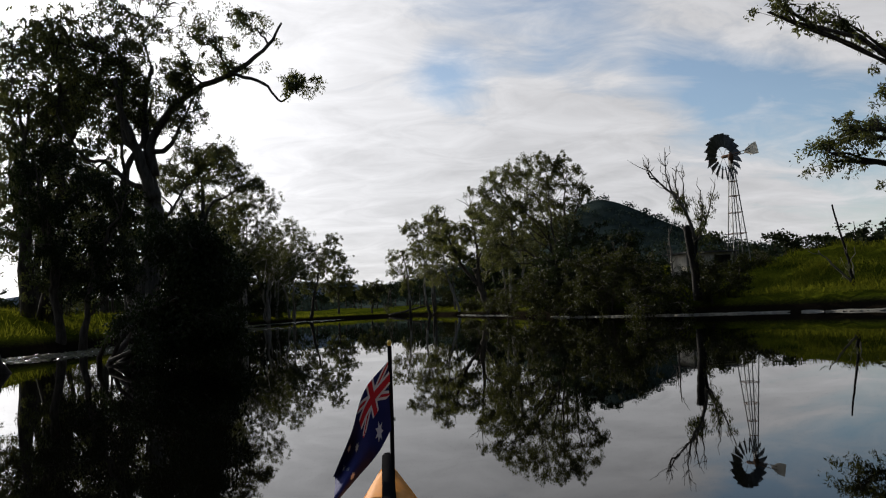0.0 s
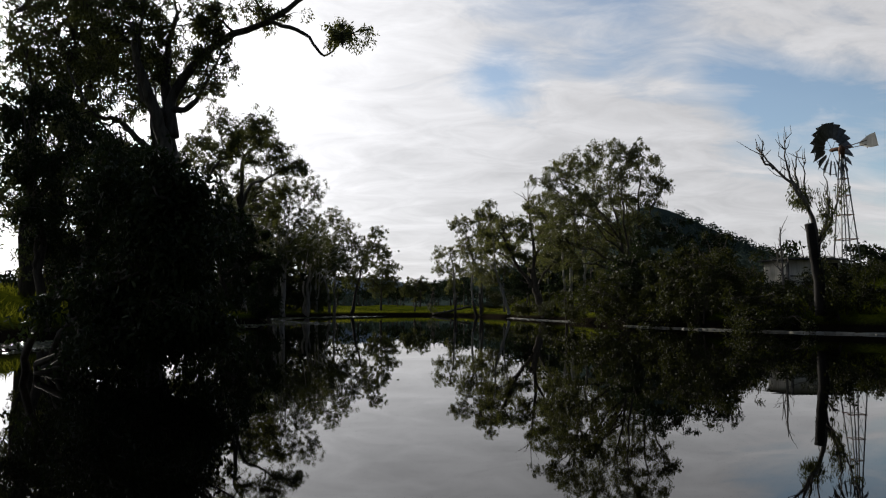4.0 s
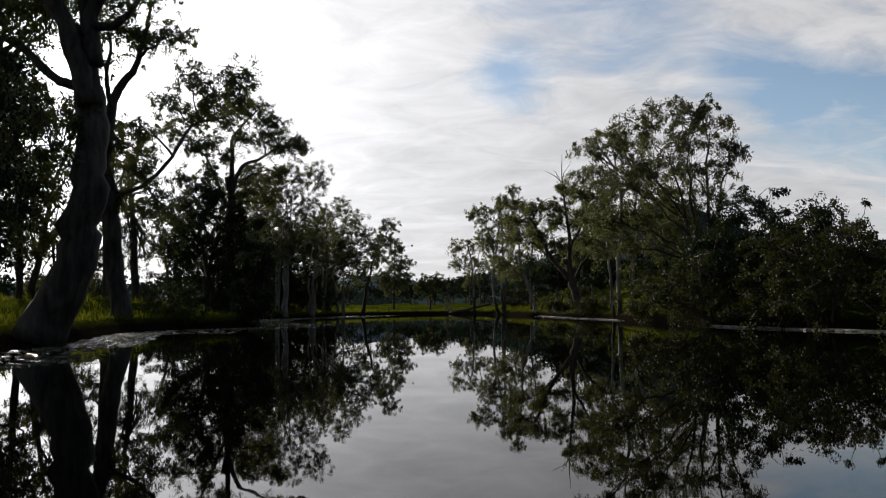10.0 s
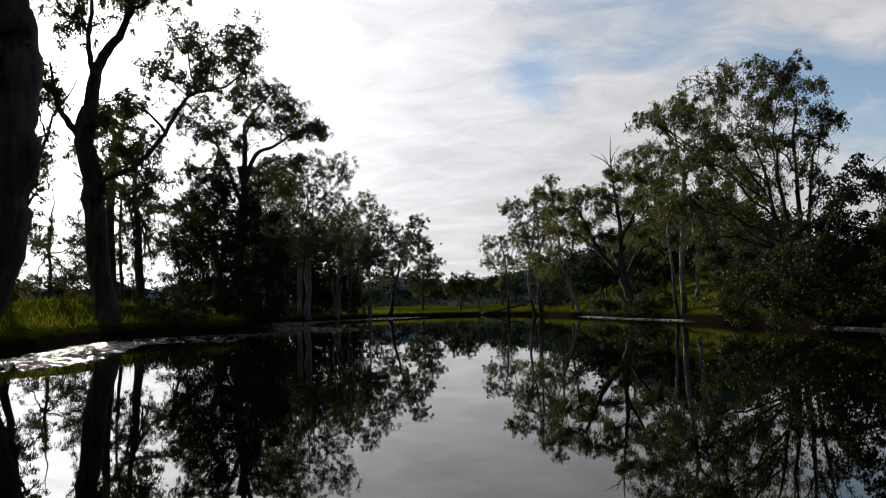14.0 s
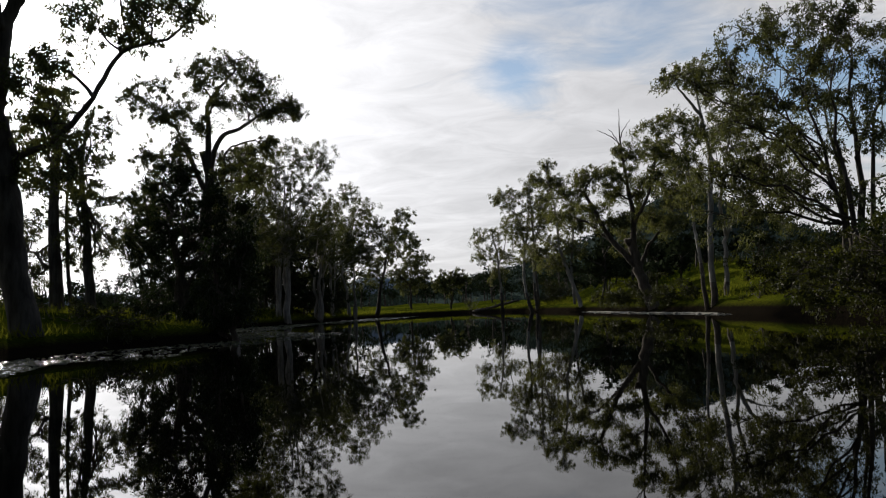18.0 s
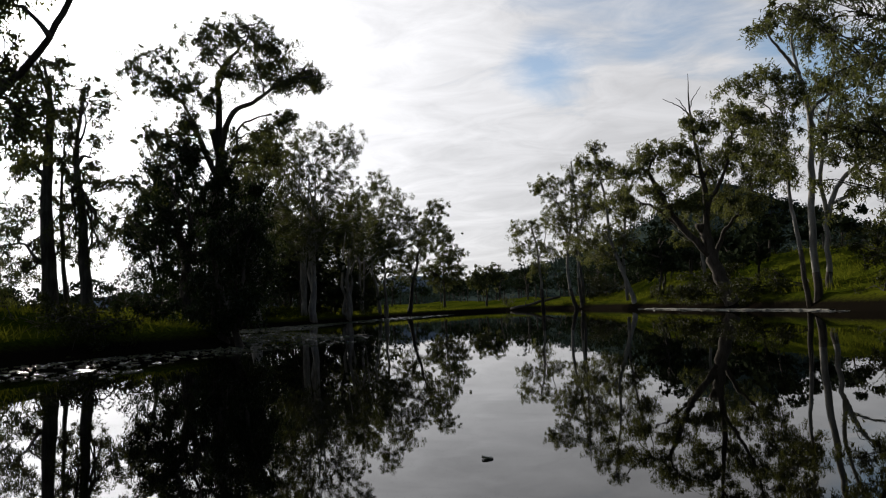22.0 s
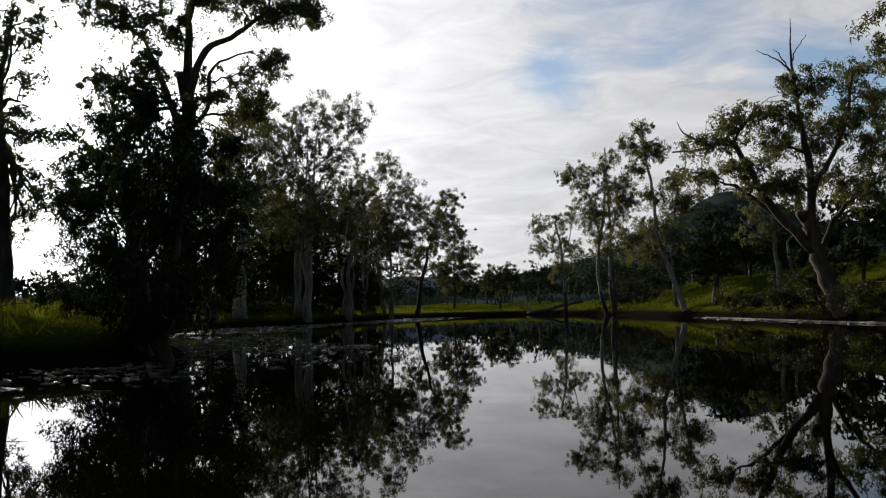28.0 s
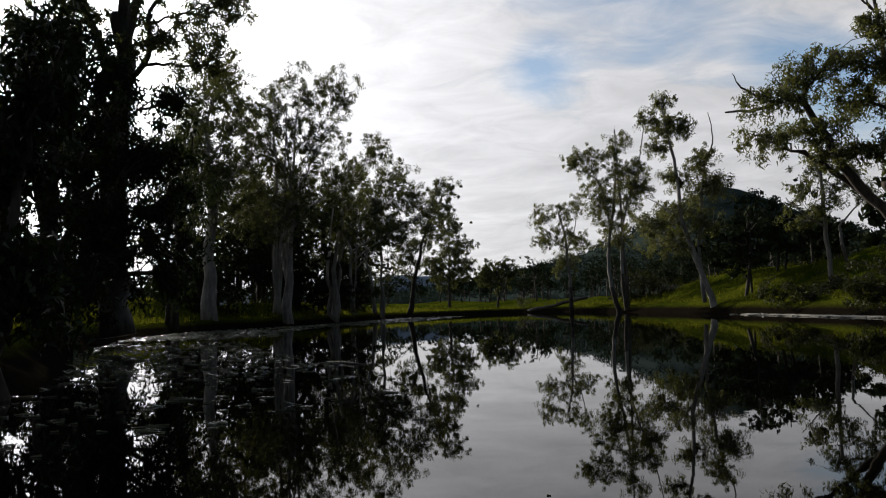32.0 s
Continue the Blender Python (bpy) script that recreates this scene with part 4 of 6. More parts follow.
gum("gum_tree", "leafy gum standing in the bankside row", -20.2, 96.0, [(-0.5, 0.7, 9.4, 1.5, 1.5), (0.8, -0.8, 7.2, 1.7, 1.5), (-1.6, 0.8, 6.9, 1.8, 1.8), (-2.2, -0.7, 11.8, 1.5, 1.8), (-3.7, 1.0, 9.6, 2.1, 1.8), (-4.2, -1.0, 8.3, 2.0, 2.0)], dens=1.05, r=0.22, grey=True, seed=86, stems=3, fork=0.4)
gum("white_gum", "white twin-trunked gum standing at the waterline", -1.4, 94.0, [(-2.4, 0.8, 11.9, 1.6, 1.0), (-1.4, -0.8, 9.8, 1.5, 1.3), (-0.5, 0.5, 12.0, 1.1, 0.9), (1.1, -0.8, 10.5, 1.5, 1.1), (0.8, 0.9, 8.7, 1.8, 1.6), (-0.7, -0.8, 7.2, 1.5, 1.3), (1.7, 0.7, 9.5, 1.3, 1.3), (-1.4, -0.7, 8.4, 1.3, 1.3), (0.0, 0.7, 5.7, 1.3, 1.3), (-3.3, -0.4, 11.2, 0.8, 0.6), (0.2, 0.5, 13.0, 1.1, 0.8)], dens=1.5, r=0.15, seed=21, pale=True, spines=[(0.17, 0.09, [(-0.2, 0.0, -0.4), (-0.8, 0.0, 2.3), (-0.8, 0.0, 5.2), (-0.3, 0.1, 7.8), (0.0, 0.1, 11.2)]), (0.15, 0.03, [(0.3, 0.0, -0.4), (0.1, 0.2, 2.6), (0.2, 0.3, 5.6), (0.8, 0.5, 8.2), (1.7, 0.6, 10.8), (2.4, 0.8, 14.3)]), (0.09, 0.03, [(-0.6, 0.0, 6.1), (-1.1, -0.3, 9.1), (-1.9, -0.5, 10.3), (-3.6, -0.8, 10.9)]), (0.07, 0.03, [(0.4, 0.0, 9.4), (0.1, 0.1, 11.6), (0.1, 0.2, 13.2)])])
gum("white_gum", "airy gum on the grassy point", -4.8, 103.0, [(-2.1, 0.8, 8.6, 1.5, 1.1), (-0.1, -0.7, 8.8, 1.4, 1.0), (1.0, 0.5, 9.7, 1.0, 0.8), (-1.0, -0.9, 6.6, 1.7, 1.2), (0.8, 0.8, 6.1, 1.5, 1.3), (-2.4, -0.5, 6.2, 1.0, 0.7), (-0.3, 0.6, 4.2, 1.3, 1.3)], dens=1.3, r=0.14, seed=22, pale=True, spines=[(0.16, 0.08, [(0.1, 0.0, -0.1), (-0.0, 0.0, 3.6), (-0.2, 0.1, 6.6), (-0.7, 0.1, 8.9)]), (0.08, 0.02, [(-0.2, 0.0, 5.1), (0.6, 0.3, 7.1), (1.1, 0.6, 9.7)]), (0.08, 0.02, [(-0.1, 0.0, 5.6), (-1.7, -0.3, 6.7), (-2.6, -0.6, 7.7)])])
gum("gum_tree", "slim leaning gum on the bank", 2.0, 80.5, [(-2.1, 0.4, 12.1, 0.8, 0.6), (-3.0, -0.4, 11.0, 0.8, 0.7), (-2.0, 0.5, 10.6, 1.0, 0.9), (-1.2, -0.3, 10.4, 0.7, 0.7), (-2.0, 0.4, 7.8, 0.8, 0.8), (-0.5, -0.5, 8.6, 1.0, 0.8), (-0.3, 0.6, 7.1, 1.2, 1.0), (0.3, -0.5, 6.9, 1.0, 0.8), (-1.9, 0.7, 5.6, 1.5, 0.8), (-3.4, -0.7, 4.9, 1.3, 0.8), (-2.3, 0.8, 4.0, 1.7, 1.0), (-0.4, -0.5, 5.1, 1.0, 0.8), (-2.7, 0.3, 9.5, 0.7, 0.8)], dens=2.0, grey=True, r=0.2, seed=23, spines=[(0.19, 0.04, [(-0.0, 0.0, 0.1), (-0.5, 0.0, 1.7), (-1.1, 0.0, 3.6), (-1.6, 0.0, 5.5), (-1.7, 0.1, 8.1), (-2.1, 0.1, 10.4), (-2.3, 0.1, 11.9)]), (0.12, 0.02, [(-0.6, 0.0, 0.6), (-0.7, 0.2, 3.6), (-0.4, 0.3, 6.2), (-0.1, 0.5, 8.1), (0.5, 0.6, 9.7), (0.4, 0.8, 11.4)]), (0.06, 0.02, [(-1.4, 0.0, 4.6), (-2.4, -0.3, 5.8), (-3.5, -0.6, 6.5)])])
gum("white_gum", "thin white gum on the slope behind the leaning one", 5.4, 74.0, [(-0.1, 0.5, 6.7, 1.0, 0.7), (0.3, -0.5, 7.0, 1.0, 0.7), (1.3, 0.4, 6.3, 0.9, 0.8), (-1.0, -0.4, 5.5, 0.9, 0.6), (-0.8, 0.5, 4.3, 1.0, 0.6), (0.4, -0.4, 5.4, 0.9, 0.7), (2.1, 0.3, 5.5, 0.8, 0.6), (-0.4, -0.4, 4.7, 0.9, 0.6)], dens=1.0, r=0.12, seed=87, pale=True, spines=[(0.12, 0.06, [(0.1, 0.0, -0.2), (0.1, 0.0, 1.9), (0.0, 0.0, 3.9), (-0.0, 0.1, 6.0), (-0.2, 0.1, 7.0)]), (0.08, 0.02, [(0.9, 0.0, 1.8), (0.7, 0.2, 3.7), (1.1, 0.4, 4.3), (2.2, 0.6, 5.3)]), (0.06, 0.02, [(0.0, 0.0, 3.9), (-0.8, -0.3, 4.3), (-1.8, -0.6, 5.2)])])
gum("gum_tree", "old leaning gum with a dead bleached top", 4.1, 62.6, [(1.0, 0.4, 9.4, 0.9, 0.6), (-0.6, -0.5, 8.8, 1.1, 0.7), (-1.3, 0.3, 9.1, 0.7, 0.5), (-2.7, -0.5, 7.9, 1.1, 0.7), (-3.3, 0.4, 7.6, 1.0, 0.7), (-4.4, -0.5, 6.7, 1.0, 0.6), (-1.8, 0.6, 6.8, 1.2, 0.8), (0.5, -0.5, 7.5, 1.1, 1.0), (-0.2, 0.5, 6.9, 1.1, 0.9), (1.2, -0.5, 6.0, 1.0, 1.0), (-3.1, 0.6, 5.9, 1.2, 0.6), (-1.5, -0.5, 7.5, 0.9, 0.8), (1.9, 0.4, 8.3, 1.0, 1.0), (-1.4, -0.5, 5.0, 1.1, 0.6), (0.3, 0.4, 5.3, 1.0, 0.7), (1.1, -0.5, 4.7, 1.0, 0.6), (-2.4, 0.4, 5.2, 1.0, 0.5), (-4.8, -0.5, 5.4, 0.9, 0.5), (2.8, 0.6, 6.9, 1.3, 1.3)], r=0.36, seed=24, dens=1.8, dark=True, spines=[(0.36, 0.20, [(0.2, 0.0, -0.3), (-0.3, 0.0, 1.2), (-0.7, 0.0, 2.5), (-0.9, 0.1, 3.6), (-1.1, 0.1, 4.2)]), (0.17, 0.03, [(-0.8, 0.0, 2.6), (-2.1, 0.2, 4.3), (-2.8, 0.3, 5.7), (-3.5, 0.5, 7.1), (-4.5, 0.6, 6.8), (-5.6, 0.8, 6.8)]), (0.17, 0.01, [(-0.9, 0.0, 3.0), (-0.8, -0.1, 5.3), (-1.0, -0.1, 7.4), (-1.2, -0.1, 9.4), (-1.2, -0.2, 11.5)]), (0.14, 0.03, [(-0.7, 0.0, 2.5), (-0.8, -0.2, 4.8), (-0.2, -0.5, 6.0), (0.3, -0.8, 7.4), (0.5, -1.0, 9.0)]), (0.12, 0.03, [(-0.6, 0.0, 2.5), (0.1, 0.3, 3.8), (0.9, 0.5, 4.7), (2.1, 0.8, 5.4)])], limbs=[(0.12, 0.03, [(-1.1, 0.0, 3.1), (-2.1, 0.4, 4.2), (-3.1, 0.8, 5.2), (-3.8, 1.2, 5.6)]), (0.04, 0.01, [(-1.2, 0.0, 9.5), (-1.7, 0.0, 10.0), (-2.4, 0.0, 10.4)]), (0.03, 0.01, [(-1.2, 0.0, 9.8), (-1.0, 0.0, 10.3), (-0.6, 0.0, 10.9)]), (0.03, 0.01, [(-1.2, 0.0, 9.4), (-1.6, 0.0, 10.2), (-1.8, 0.0, 10.4)]), (0.05, 0.01, [(-4.2, 0.0, 6.7), (-5.2, 0.0, 7.3), (-5.5, 0.0, 7.8)])])
gum("white_gum", "slender white-limbed gum with a dark scorched foot", 5.4, 55.2, [(0.0, 0.4, 11.3, 0.9, 0.7), (-1.2, -0.4, 10.8, 0.8, 0.6), (0.6, 0.4, 10.4, 0.9, 0.8), (-1.5, -0.5, 8.7, 1.1, 0.7), (-2.2, 0.3, 8.7, 0.8, 0.5), (-0.7, -0.5, 8.1, 1.0, 0.9), (-1.7, 0.5, 7.5, 1.0, 0.8), (-1.2, -0.5, 6.6, 1.1, 0.9), (-2.4, 0.3, 7.5, 0.7, 0.6), (-1.9, -0.4, 5.7, 0.8, 0.6), (-0.7, 0.3, 5.3, 0.6, 0.7)], r=0.16, seed=25, dens=1.2, pale=True, spines=[(0.14, 0.10, [(0.0, 0.0, -0.2), (-0.1, 0.0, 1.7), (-0.0, 0.0, 3.7), (0.2, 0.1, 5.9), (0.3, 0.1, 7.3)]), (0.10, 0.03, [(0.3, 0.0, 6.8), (0.1, 0.1, 8.5), (0.0, 0.3, 9.7), (-0.0, 0.4, 11.3)]), (0.08, 0.02, [(0.0, 0.0, 8.9), (-0.5, -0.2, 9.6), (-1.0, -0.4, 10.2), (-1.4, -0.6, 10.9)]), (0.10, 0.03, [(0.2, 0.0, 6.6), (0.5, 0.3, 7.6), (1.3, 0.5, 8.2), (2.2, 0.8, 8.5)]), (0.09, 0.04, [(-0.4, 0.0, 0.1), (-0.5, 0.2, 2.6), (-0.6, 0.4, 4.0), (-0.5, 0.7, 5.9), (-0.7, 0.9, 7.8)])])
gum("white_gum", "forked white-limbed gum on the grass", 6.4, 57.0, [(1.2, 0.4, 11.4, 1.0, 0.8), (1.4, -0.6, 9.4, 1.2, 1.1), (1.0, 0.6, 8.0, 1.2, 1.1), (1.7, -0.6, 7.0, 1.2, 0.9), (3.1, 0.5, 8.1, 1.1, 1.1), (2.0, -0.6, 6.0, 1.2, 0.7), (1.3, 0.5, 6.0, 1.1, 0.5), (3.2, -0.5, 6.0, 1.1, 1.1), (3.2, 0.4, 4.5, 0.8, 1.0), (0.0, -0.5, 8.8, 1.1, 0.8)], r=0.16, seed=26, pale=True, spines=[(0.12, 0.09, [(0.0, 0.0, 0.4), (0.1, 0.0, 2.2), (0.2, 0.1, 3.9)]), (0.11, 0.04, [(0.2, 0.0, 3.6), (0.7, 0.2, 4.7), (1.5, 0.4, 5.5), (2.5, 0.6, 6.1), (4.0, 0.8, 6.7)]), (0.09, 0.03, [(0.2, 0.0, 3.6), (-0.0, -0.2, 5.2), (0.4, -0.4, 7.3), (0.8, -0.5, 9.7), (0.9, -0.7, 11.0)])])
gum("gum_tree", "large round-headed gum with many pale stems", 8.0, 47.5, [(-0.9, 0.8, 10.5, 1.7, 0.9), (-3.0, -0.6, 9.5, 1.3, 1.0), (0.6, 0.6, 9.6, 1.4, 1.2), (-4.3, -0.6, 8.5, 1.3, 0.9), (1.6, 0.5, 8.1, 1.0, 1.2), (-2.6, -0.9, 7.5, 1.7, 1.2), (-0.2, 0.7, 7.6, 1.5, 1.4), (-4.0, -0.6, 6.7, 1.3, 1.0), (-1.2, 0.7, 5.9, 1.5, 1.1), (0.6, -0.5, 6.3, 1.0, 0.9), (-5.2, 0.4, 8.5, 0.9, 0.7), (-0.1, -0.6, 10.2, 1.2, 0.7), (-0.5, 0.6, 9.1, 1.2, 1.1), (-3.2, -0.7, 5.2, 1.4, 1.0), (-1.9, 0.9, 4.2, 1.8, 1.1), (-4.6, -0.6, 5.0, 1.3, 1.0), (-0.2, 0.6, 4.4, 1.2, 0.9), (-4.2, -0.6, 3.6, 1.3, 0.9), (2.2, 0.3, 8.3, 0.6, 0.6)], r=0.2, seed=27, dens=1.1, fork=0.3, stems=5)
thicket("thicket_tree", "dark leafy bankside tree over the water", 10.6, 41.5, [(-1.9, 0.7, 4.7, 1.6, 0.9), (-0.9, -0.7, 3.7, 1.5, 1.0), (0.8, 0.4, 4.2, 0.9, 0.8), (-3.4, -0.7, 3.1, 1.5, 1.1), (-1.0, 1.1, 2.5, 2.4, 1.3), (0.6, -0.6, 2.5, 1.3, 1.2), (2.5, 0.6, 2.2, 1.4, 1.1), (-2.6, -0.8, 2.2, 1.7, 1.2), (0.5, 0.8, 1.9, 1.9, 1.3), (-4.1, -0.6, 2.0, 1.2, 1.0)], r=0.22, seed=28, dens=0.75)
bush("bush", "yellow-green bushes hanging over the waterline", 6.6, 40.5, [(-2.4, 0.6, 1.4, 1.2, 0.8), (-1.3, -0.7, 1.6, 1.4, 1.0), (0.4, 0.7, 1.3, 1.5, 1.2), (-3.3, -0.5, 0.9, 0.9, 0.6), (-1.2, 0.8, 0.7, 1.7, 0.6)], seed=29)
bush("bush", "dark bushes crowding the water edge", 9.8, 38.5, [(-2.1, 0.9, 1.0, 1.9, 1.1), (-0.7, -0.9, 0.9, 1.8, 1.0), (2.1, 0.9, 1.0, 2.0, 1.1), (-1.9, -1.3, 0.2, 2.6, 0.5), (1.7, 1.0, 0.1, 2.2, 0.6)], seed=30)
bush("bush", "green scrub between the gums", 3.6, 72.0, [(-1.0, 0.7, 1.0, 1.1, 0.6), (-0.4, -0.7, 0.8, 1.2, 0.5), (1.6, 0.7, 1.2, 1.3, 0.6), (2.4, -0.7, 0.9, 1.2, 0.5)], seed=31)
bush("bush", "dark shrub at the foot of the leaning gum", 6.6, 60.0, [(-2.5, 0.6, 1.0, 1.0, 0.7), (-1.6, -0.6, 1.1, 0.9, 0.7), (-2.0, 0.6, 0.5, 1.2, 0.5)], seed=32)
bush("bush", "dark leafy shrub crowding the leaning trunk", 4.3, 63.8, [(-0.6, 0.5, 1.2, 1.1, 0.9), (-1.7, -0.5, 0.7, 0.9, 0.6), (0.1, 0.3, 1.9, 0.7, 0.7), (-2.3, -0.4, 1.1, 0.8, 0.7)], seed=35)
bush("bush", "low scrub at the foot of the white gum", 1.3, 98.0, [(-0.8, 0.8, 2.3, 1.5, 1.3), (0.9, -0.9, 1.7, 1.8, 1.1), (-1.6, 0.8, 1.3, 1.5, 0.9)], seed=33)
bush("bush", "dense shrub on the green bank", 9.6, 52.5, [(-2.7, 0.7, 2.1, 1.5, 1.1), (-2.0, -0.7, 1.6, 1.5, 1.1), (-0.2, 0.7, 1.8, 1.6, 1.3), (-2.8, -0.9, 0.8, 1.9, 0.6)], seed=34)
# ---- the near tree on the other bank, reaching over the water ----
gum("gum_tree", "old gum with a thick bent limb reaching over the water", 17.9, 21.2, [(-5.4, 1.0, 5.1, 0.8, 0.75), (-4.3, 1.6, 6.0, 0.9, 0.6), (-4.9, 0.3, 5.6, 0.8, 0.7), (-3.2, 0.8, 6.9, 0.8, 0.5), (-4.0, -0.3, 8.0, 0.7, 0.45), (-2.4, -0.4, 7.4, 0.9, 0.7), (-6.4, -1.2, 8.6, 0.7, 0.3), (-8.2, -1.9, 8.8, 0.6, 0.25), (-1.0, 0.0, 9.5, 1.5, 1.0), (1.5, 0.5, 8.5, 1.6, 1.2)], r=0.42, seed=41, dens=1.5, fork=0.45, lean=(-1.0, 0.0))


# further gums of the same kinds fill the row along the bend
row_a = gum("gum_tree", "tall gum with airy leaf clumps in the bankside row", -29.0, 79.0, [(0.6, 0.4, 11.4, 1.8, 1.3), (-1.4, -0.5, 10.2, 1.7, 1.4), (1.6, 0.3, 9.0, 1.7, 1.4), (-0.4, 0.6, 7.6, 2.0, 1.5), (1.2, -0.6, 6.0, 1.9, 1.4), (-1.6, 0.2, 5.2, 1.6, 1.2)], r=0.26, seed=44, fork=0.4, stems=2)
row_b = gum("gum_tree", "gum with a full crown in the bankside row", -25.5, 88.0, [(0.0, 0.4, 10.2, 1.9, 1.4), (1.9, -0.3, 8.6, 1.8, 1.5), (-1.8, 0.4, 8.2, 1.8, 1.5), (0.4, -0.5, 6.4, 2.2, 1.5), (-1.0, 0.3, 4.6, 2.0, 1.3), (2.0, 0.2, 4.8, 1.6, 1.2)], r=0.26, seed=45, fork=0.35, stems=3)
for ob_, (x_, y_, turn_) in ((row_a, (-23.6, 95.0, 230)), (row_b, (-22.8, 99.0, 200)), (row_a, (-29.5, 93.0, 75))):
    copy_thing(ob_, pose(x_, y_, gz(x_, y_), 0, 0, turn_))


# ---- bare dead timber ----
def dead_tree(label, x, y, height, r, branches, seed, spread=0.9, start=0.45, lean=(0, 0), vine=0):
    rng = np.random.default_rng(seed)
    z = gz(x, y)
    ob = tagged(new("dead_tree"), label, "dead tree")
    ob.location = (x, y, z)
    verts, faces, tips, twig_v, twig_f = [], [], [], [], []
    top = Vector((lean[0], lean[1], height * (0.55 if branches > 4 else 1.0)))
    pts = wiggle(rng, bezier(Vector((0, 0, -0.4)), Vector((lean[0] * 0.3, lean[1] * 0.3, top.z * 0.5)), top, 7), 0.04)
    tube(verts, faces, pts, [r * (1.3 if i == 0 else 1) * (1 - 0.75 * i / 6) for i in range(7)], 8)
    place("trunk", mesh_of("trunk", verts, faces, M_DEAD), ob)
    for k in range(branches):
        verts, faces = [], []
        i = int(rng.integers(int(start * 6), 7))
        a = pts[i]
        e = a + Vector((rng.normal(0, spread), rng.normal(0, spread * 0.7), rng.uniform(0.35, 1.0) * (height - a.z)))
        mid = a.lerp(e, 0.45) + Vector((rng.normal(0, 0.15), rng.normal(0, 0.15), -0.1))
        limb = wiggle(rng, bezier(a, mid, e, 6), 0.04)
        tube(verts, faces, limb, [max(0.009, r * 0.36 * (1 - i2 / 5.2)) for i2 in range(6)], 5)
        for j in range(6):
            s = limb[int(rng.integers(2, 6))]
            t2 = s + Vector((rng.normal(0, 0.28), rng.normal(0, 0.25), rng.uniform(0.1, 0.8)))
            tube(twig_v, twig_f, [s, s.lerp(t2, 0.5) + Vector(rng.normal(0, 0.05, 3)), t2], [0.018, 0.012, 0.005], 4, False)
            tips.append(s.lerp(t2, 0.5))
        place("branch", mesh_of("branch", verts, faces, M_DEAD), ob)
    tagged(place("brushwood", mesh_of("brushwood", twig_v, twig_f, M_DEAD), ob), kind="stuff")
    if vine:
        c = np.array([tuple(tips[int(rng.integers(0, len(tips)))] - Vector((0, 0, rng.uniform(0, 1.6)))) for _ in range(vine)])
        place("foliage", quads_mesh("foliage", leaf_quads(rng, c, 26, 0.2, 0.14, 0.025, 0.7), M_GUMLEAF), ob)
    return ob


def bare_tree(label, x, y, spines, seed, twigs, sprays):
    """A dying tree: each limb follows its own line and carries fine upright twigs."""
    rng = np.random.default_rng(seed)
    z = gz(x, y)
    ob = tagged(new("dead_tree"), label, "dead tree")
    ob.location = (x, y, z)
    tips, twig_v, twig_f = [], [], []
    for k, (r0, r1, line) in enumerate(spines):
        v, f = [], []
        n = 4 * len(line)
        pts = wiggle(rng, flowing([(px - x, py - y, pz - z) for px, py, pz in line], n), 0.018)
        tube(v, f, pts, [r0 + (r1 - r0) * i / (n - 1) for i in range(n)], 8 if k == 0 else 6)
        for j in range(twigs if k else 3):
            s_ = pts[int(rng.integers(n // 3, n))]
            e = s_ + Vector((rng.normal(-0.08, 0.22), rng.normal(0, 0.22), rng.uniform(0.15, 0.75)))
            tube(twig_v, twig_f, [s_, s_.lerp(e, 0.5) + Vector((rng.normal(0, 0.06), rng.normal(0, 0.06), -0.06)), e], [0.017, 0.012, 0.006], 4, False)
            tips.append(s_.lerp(e, 0.4))
        place("trunk" if k == 0 else "branch", mesh_of("branch", v, f, M_CHAR_SHADE if k == 0 else M_DEAD), ob)
    tagged(place("brushwood", mesh_of("brushwood", twig_v, twig_f, M_DEAD), ob), kind="stuff")
    low = [p for p in tips if p.z + z < 5.4] or tips
    c = np.array([tuple(low[int(rng.integers(0, len(low)))] - Vector((rng.normal(0, 0.12), rng.normal(0, 0.12), rng.uniform(0, 0.7)))) for _ in range(sprays)])
    place("foliage", quads_mesh("foliage", leaf_quads(rng, c, 22, 0.17, 0.13, 0.016, 0.9), M_GUMLEAF), ob, "sparse hanging leaves")
    return ob


bare_tree("half-dead tree with bare upright branches over the bank", 11.0, 30.8, [
    (0.12, 0.08, [(11.0, 30.8, 0.8), (11.05, 30.8, 2.0), (11.12, 30.8, 3.3)]),
    (0.09, 0.02, [(11.1, 30.8, 3.2), (10.8, 30.6, 4.2), (10.25, 30.5, 5.1), (9.65, 30.6, 5.8), (9.1, 31.0, 6.65)]),
    (0.05, 0.012, [(10.3, 30.5, 5.05), (9.95, 30.4, 5.9), (9.9, 30.3, 7.05)]),
    (0.05, 0.012, [(9.6, 30.6, 5.8), (9.3, 30.8, 6.2), (9.35, 30.8, 6.9)]),
    (0.06, 0.012, [(10.75, 30.6, 4.3), (10.5, 30.9, 5.5), (10.6, 31.0, 6.5)]),
    (0.05, 0.012, [(10.85, 30.7, 4.1), (10.85, 31.1, 5.3), (10.95, 31.2, 6.25)]),
    (0.06, 0.015, [(11.15, 30.8, 3.3), (11.45, 30.7, 4.2), (11.4, 30.6, 5.3)]),
    (0.06, 0.015, [(11.1, 30.8, 3.0), (11.6, 30.9, 3.9), (11.9, 31.0, 4.6), (12.15, 31.0, 5.35)]),
], 51, 9, 110)
bare_tree("blackened broken trunk on the bank", 10.75, 30.1, [(0.19, 0.15, [(10.78, 30.1, 0.6), (10.7, 30.1, 2.2), (10.5, 30.1, 3.75)]), (0.05, 0.02, [(10.7, 30.1, 2.0), (10.95, 30.0, 2.5), (11.2, 30.0, 2.6)])], 52, 3, 6)
